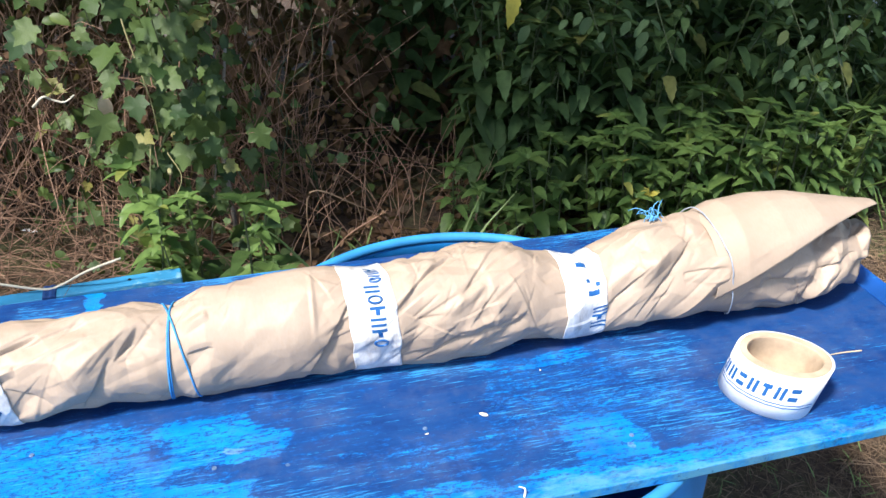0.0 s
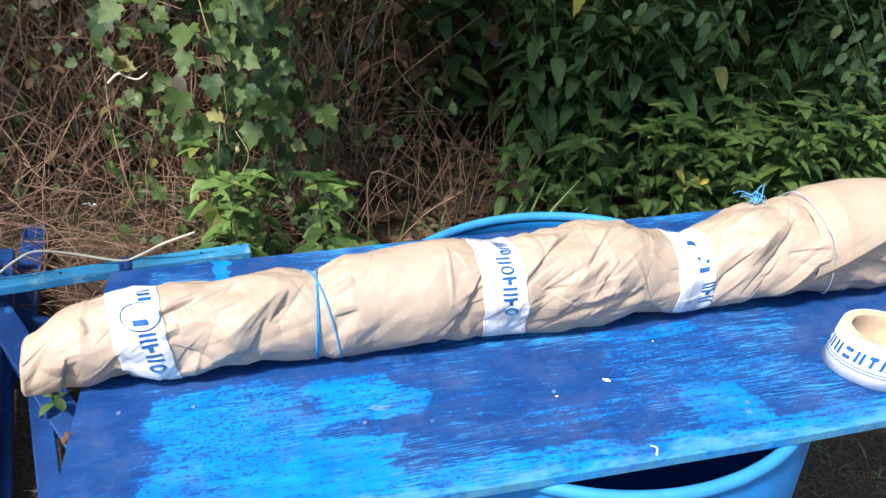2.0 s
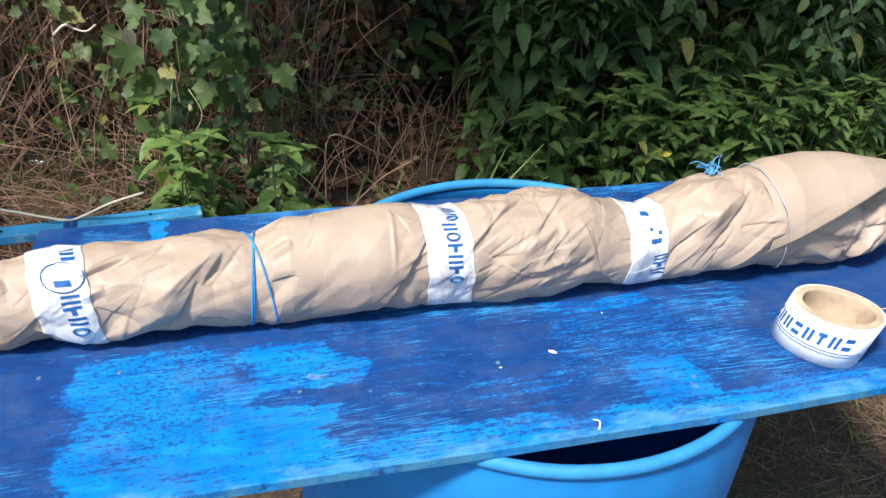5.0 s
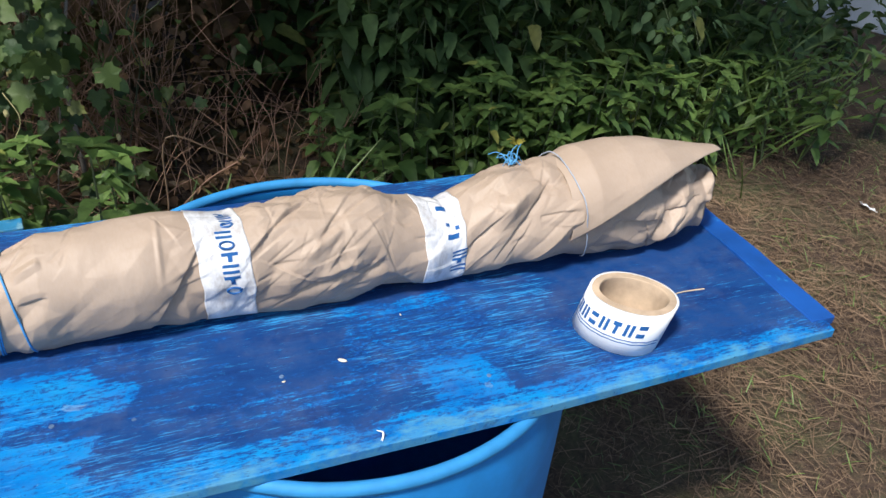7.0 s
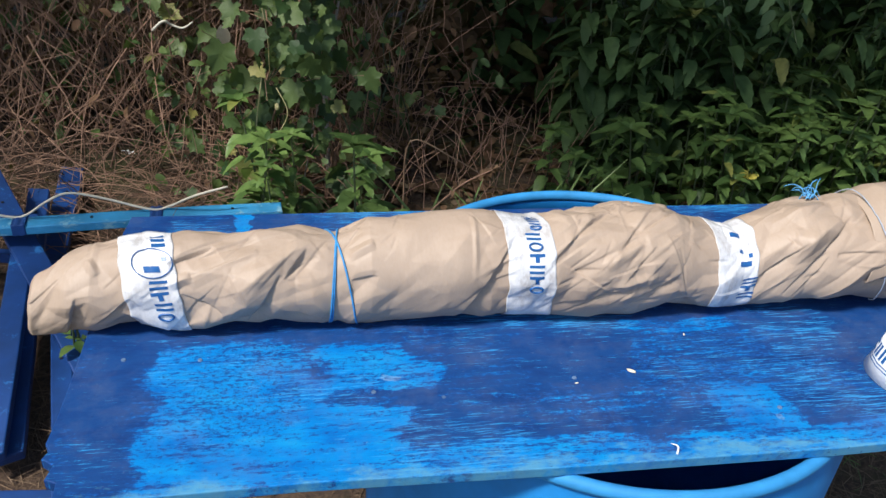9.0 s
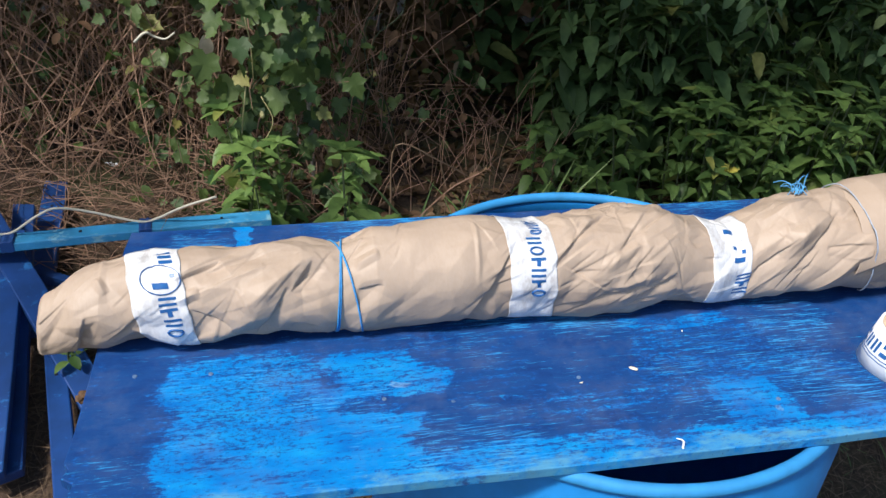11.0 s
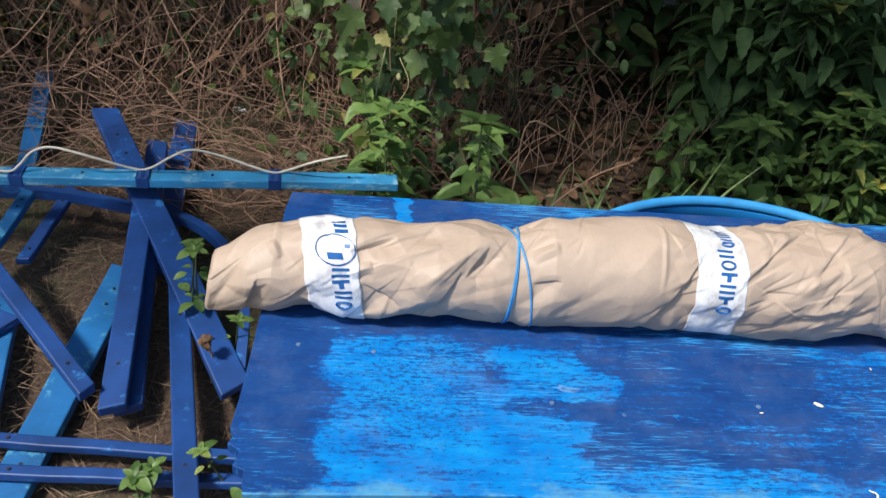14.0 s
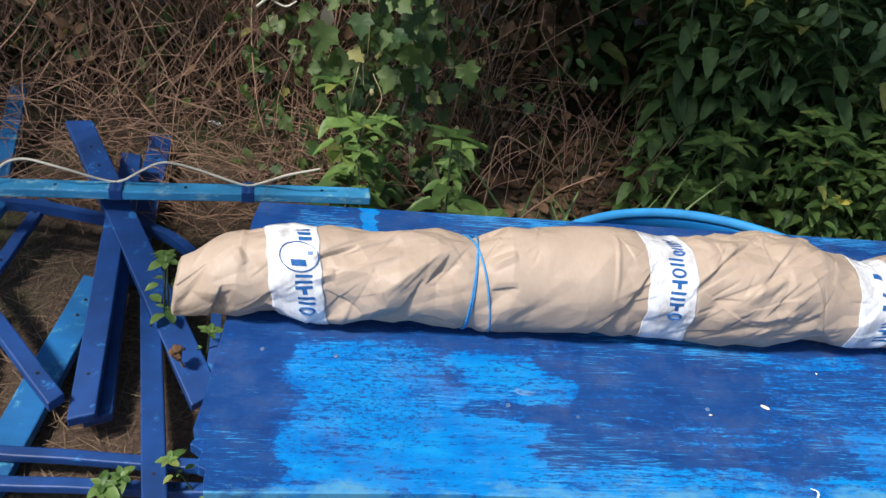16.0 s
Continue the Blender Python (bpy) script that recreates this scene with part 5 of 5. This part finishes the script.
def extras():
    """Single things among the plants."""
    rng = random.Random(31)
    # grass behind the barrel
    tuft = thing("grass_tuft", "pale green arching grass tuft behind the barrel", "grass tuft", "", (0.60, 0.82, GROUND))
    pieces = []
    for _ in range(46):
        a, ln = rng.uniform(0, 6.28), rng.uniform(0.40, 0.62)
        base = Vector((rng.gauss(0, 0.10), rng.gauss(0, 0.05), 0))
        out = Vector((math.cos(a) * 1.4, math.sin(a) * 0.7, 0))
        pts = [base + out * (0.20 * k * k / 36) + Vector((0, 0, ln * (k / 6) * (1 - 0.25 * k / 6))) for k in range(7)]
        v, f = [], []
        for k, q in enumerate(pts):
            w = 0.007 * (1 - (k / 6) ** 2) + 0.0004
            s = Vector((-math.sin(a), math.cos(a), 0)) * w
            v += [q - s, q + Vector((0, 0, -w * 0.5)), q + s]
        for k in range(6):
            i = 3 * k
            f += [(i, i + 1, i + 4, i + 3), (i + 1, i + 2, i + 5, i + 4)]
        pieces.append((v, f))
    for bv, bf in pieces:
        part("blade", (bv, bf), GRASS, tuft)
    # dry seed head leaning over the barrel
    plume = thing("dry_seed_head", "dry brown grass seed head behind the barrel", "seed head", "", (0.40, 0.90, GROUND))
    line = curve_points([(0, 0, 0), (0.03, -0.02, 0.30), (0.10, -0.05, 0.437), (0.186, -0.05, 0.490)], 8)
    part("stalk", tube(line, 0.0022, 5, 0.0012), DRY_STEM, plume)
    items = []
    for k in range(90):
        q = line[-9] .lerp(line[-1], rng.random())
        items.append((tuple(q), (rng.gauss(0.6, 0.4), rng.gauss(0, 0.5), rng.gauss(0.2, 0.6)), (0, 0, 1), rng.uniform(0.008, 0.018)))
    v, f = place_leaves("oval", items)
    part("panicle", fast_mesh("panicle", v, f, DEAD_LEAF), DEAD_LEAF, plume)
    # bent dead stalk
    tagged(part("dead_stalk", joined([tube(curve_points([(0.478, 1.35, GROUND), (0.482, 1.35, -0.05), (0.492, 1.35, 0.12), (0.609, 1.35, 0.069), (0.69, 1.35, 0.019)], 5), 0.003, 5, 0.0015),
                                      tube(curve_points([(0.609, 1.35, 0.069), (0.63, 1.34, -0.033), (0.62, 1.34, GROUND)], 5), 0.002, 5, 0.0012)]), STRAW), "bent pale dead stalk at the hedge's foot", "stalk")
    # yellow flower and leaf
    fl = thing("yellow_flower", "small yellow flower among low nettles", "flower", "", (1.386, 1.252, 0.06))
    v, f = place_leaves("oval", [((0, 0, 0), (math.cos(a), math.sin(a) * 0.6 - 0.4, 0.5), (0, -1, 0.6), 0.028) for a in [k * 0.7 for k in range(9)]])
    part("petals", fast_mesh("petals", v, f, YELLOW), YELLOW, fl)
    part("stem", tube([(0, 0, GROUND - 0.06), (0.01, 0, -0.1), (0, 0, 0)], 0.002, 5), STEM, fl)
    yl = thing("yellow_leaf", "yellowed hanging leaf in the shrub", "leaf", "", (0.956, 1.25, 0.62))
    v, f = place_leaves("nettle", [((0, 0, 0), (0.1, -0.15, -1), (0.3, -1, 0), 0.09)])
    part("blade", fast_mesh("blade", v, f, YELLOW), YELLOW, yl)
    part("twig", tube([(0, 0, 0), (0.02, 0.2, 0.25), (0.03, 0.6, 0.45)], 0.0025, 5, 0.004), DRY_STEM, yl)
    # old grey branch, pale twig and tendril in the tangle
    for name, mat, label, ctrl, r in (
            ("dead_branch", GREY_WOOD, "old grey dead branch leaning in the tangle", [(0.14, 1.66, 0.62), (0.206, 1.62, 0.43), (0.245, 1.62, 0.293), (0.288, 1.60, 0.154), (0.30, 1.62, GROUND)], 0.010),
            ("dead_branch", GREY_WOOD, "thin grey dead branch leaning in the tangle", [(0.33, 1.60, 0.42), (0.30, 1.58, 0.25), (0.27, 1.57, 0.12), (0.22, 1.58, GROUND)], 0.004),
            ("pale_twig", CABLE, "bent pale peeled twig caught in the vine", [(-0.12, 1.5, 0.34), (-0.092, 1.49, 0.366), (-0.075, 1.5, 0.354), (-0.05, 1.5, 0.347), (-0.026, 1.5, 0.362)], 0.0035),
            ("tendril", HOP, "pale curling vine tendril", [(0.135, 1.43, 0.28), (0.117, 1.40, 0.168), (0.115, 1.40, 0.111), (0.144, 1.40, 0.10), (0.175, 1.40, 0.133), (0.19, 1.40, 0.179), (0.165, 1.42, 0.23)], 0.0018),
            ("vine_stem", HOP, "pale straight vine stem", [(0.11, 1.45, 0.60), (0.122, 1.42, 0.518), (0.147, 1.42, 0.378), (0.15, 1.46, 0.25)], 0.0022)):
        tagged(part(name, tube(curve_points(ctrl, 6), r, 6, r * 0.6), mat, None, "", True), label, "branch" if name == "dead_branch" else "twig")
    for k, (x, y, z) in enumerate(((0.187, 1.41, 0.016), (0.206, 1.40, -0.02), (0.165, 1.40, 0.19), (0.39, 1.42, 0.098))):
        bm = bmesh.new()
        bmesh.ops.create_icosphere(bm, subdivisions=2, radius=0.0075)
        for q in bm.verts:
            q.co = Vector((q.co.x * 0.8, q.co.y * 0.8, q.co.z * 1.25)) * (1 + 0.3 * noise.noise(q.co * 120))
        hop = part("seed_cone", bm, HOP)
        hop.location = (x, y, z)
        tagged(hop, "small pale papery cone hanging on the vine", "seed cone", "seed cones on the vine")
    v, f = place_leaves("oval", [((0, 0, 0), (0.1, -0.1, -1), (0.2, -1, 0), 0.06)])
    pl = part("dry_leaf", fast_mesh("dry_leaf", v, f, CARD), CARD)
    pl.location = (0.046, 1.42, 0.385)
    tagged(pl, "bleached dry leaf hanging in the vine", "leaf")
    # paper scraps
    for k, (x, y, z, s) in enumerate(((-0.283, 1.80, GROUND + 0.03, 0.03), (2.55, 0.98, GROUND + 0.012, 0.034))):
        bm = bmesh.new()
        bmesh.ops.create_grid(bm, x_segments=6, y_segments=4, size=s)
        for q in bm.verts:
            q.co = Vector((q.co.x, q.co.y * 0.45, 0.3 * s * noise.noise(q.co * 60)))
        ob = part("paper_scrap", bm, TAPE)
        ob.matrix_world = pose(x, y, z, 20, 10, 130 - 60 * k)
        tagged(ob, "crumpled white paper scrap lying on the ground", "paper scrap", "paper scraps")
    # withered flower head beside the board
    bm = bmesh.new()
    bmesh.ops.create_icosphere(bm, subdivisions=3, radius=0.012)
    for q in bm.verts:
        q.co *= 1 + 0.9 * noise.noise(q.co * 130)
    wf = thing("withered_flower", "withered brown flower head beside the board's corner", "flower", "", (-0.185, 0.714, -0.05))
    part("head", bm, DEAD_LEAF, wf, "shrivelled brown head")
    part("stem", tube([(0, 0, GROUND + 0.05), (0.01, 0.01, -0.06), (0, 0, 0)], 0.0025, 5), DRY_STEM, wf)
    # pale slab added far off behind the shrubs for white patches of unknown origin
    far = thing("whitewashed_wall", "pale slab far behind the shrubs, put in for unknown white patches", "wall", "", (3.95, 2.5, GROUND))
    part("wall", beam((0.55, -0.75, 0.3), (-0.30, 0.85, 0.3), 0.12, 0.6, 0.01), SLAB_WHITE, far)


extras()
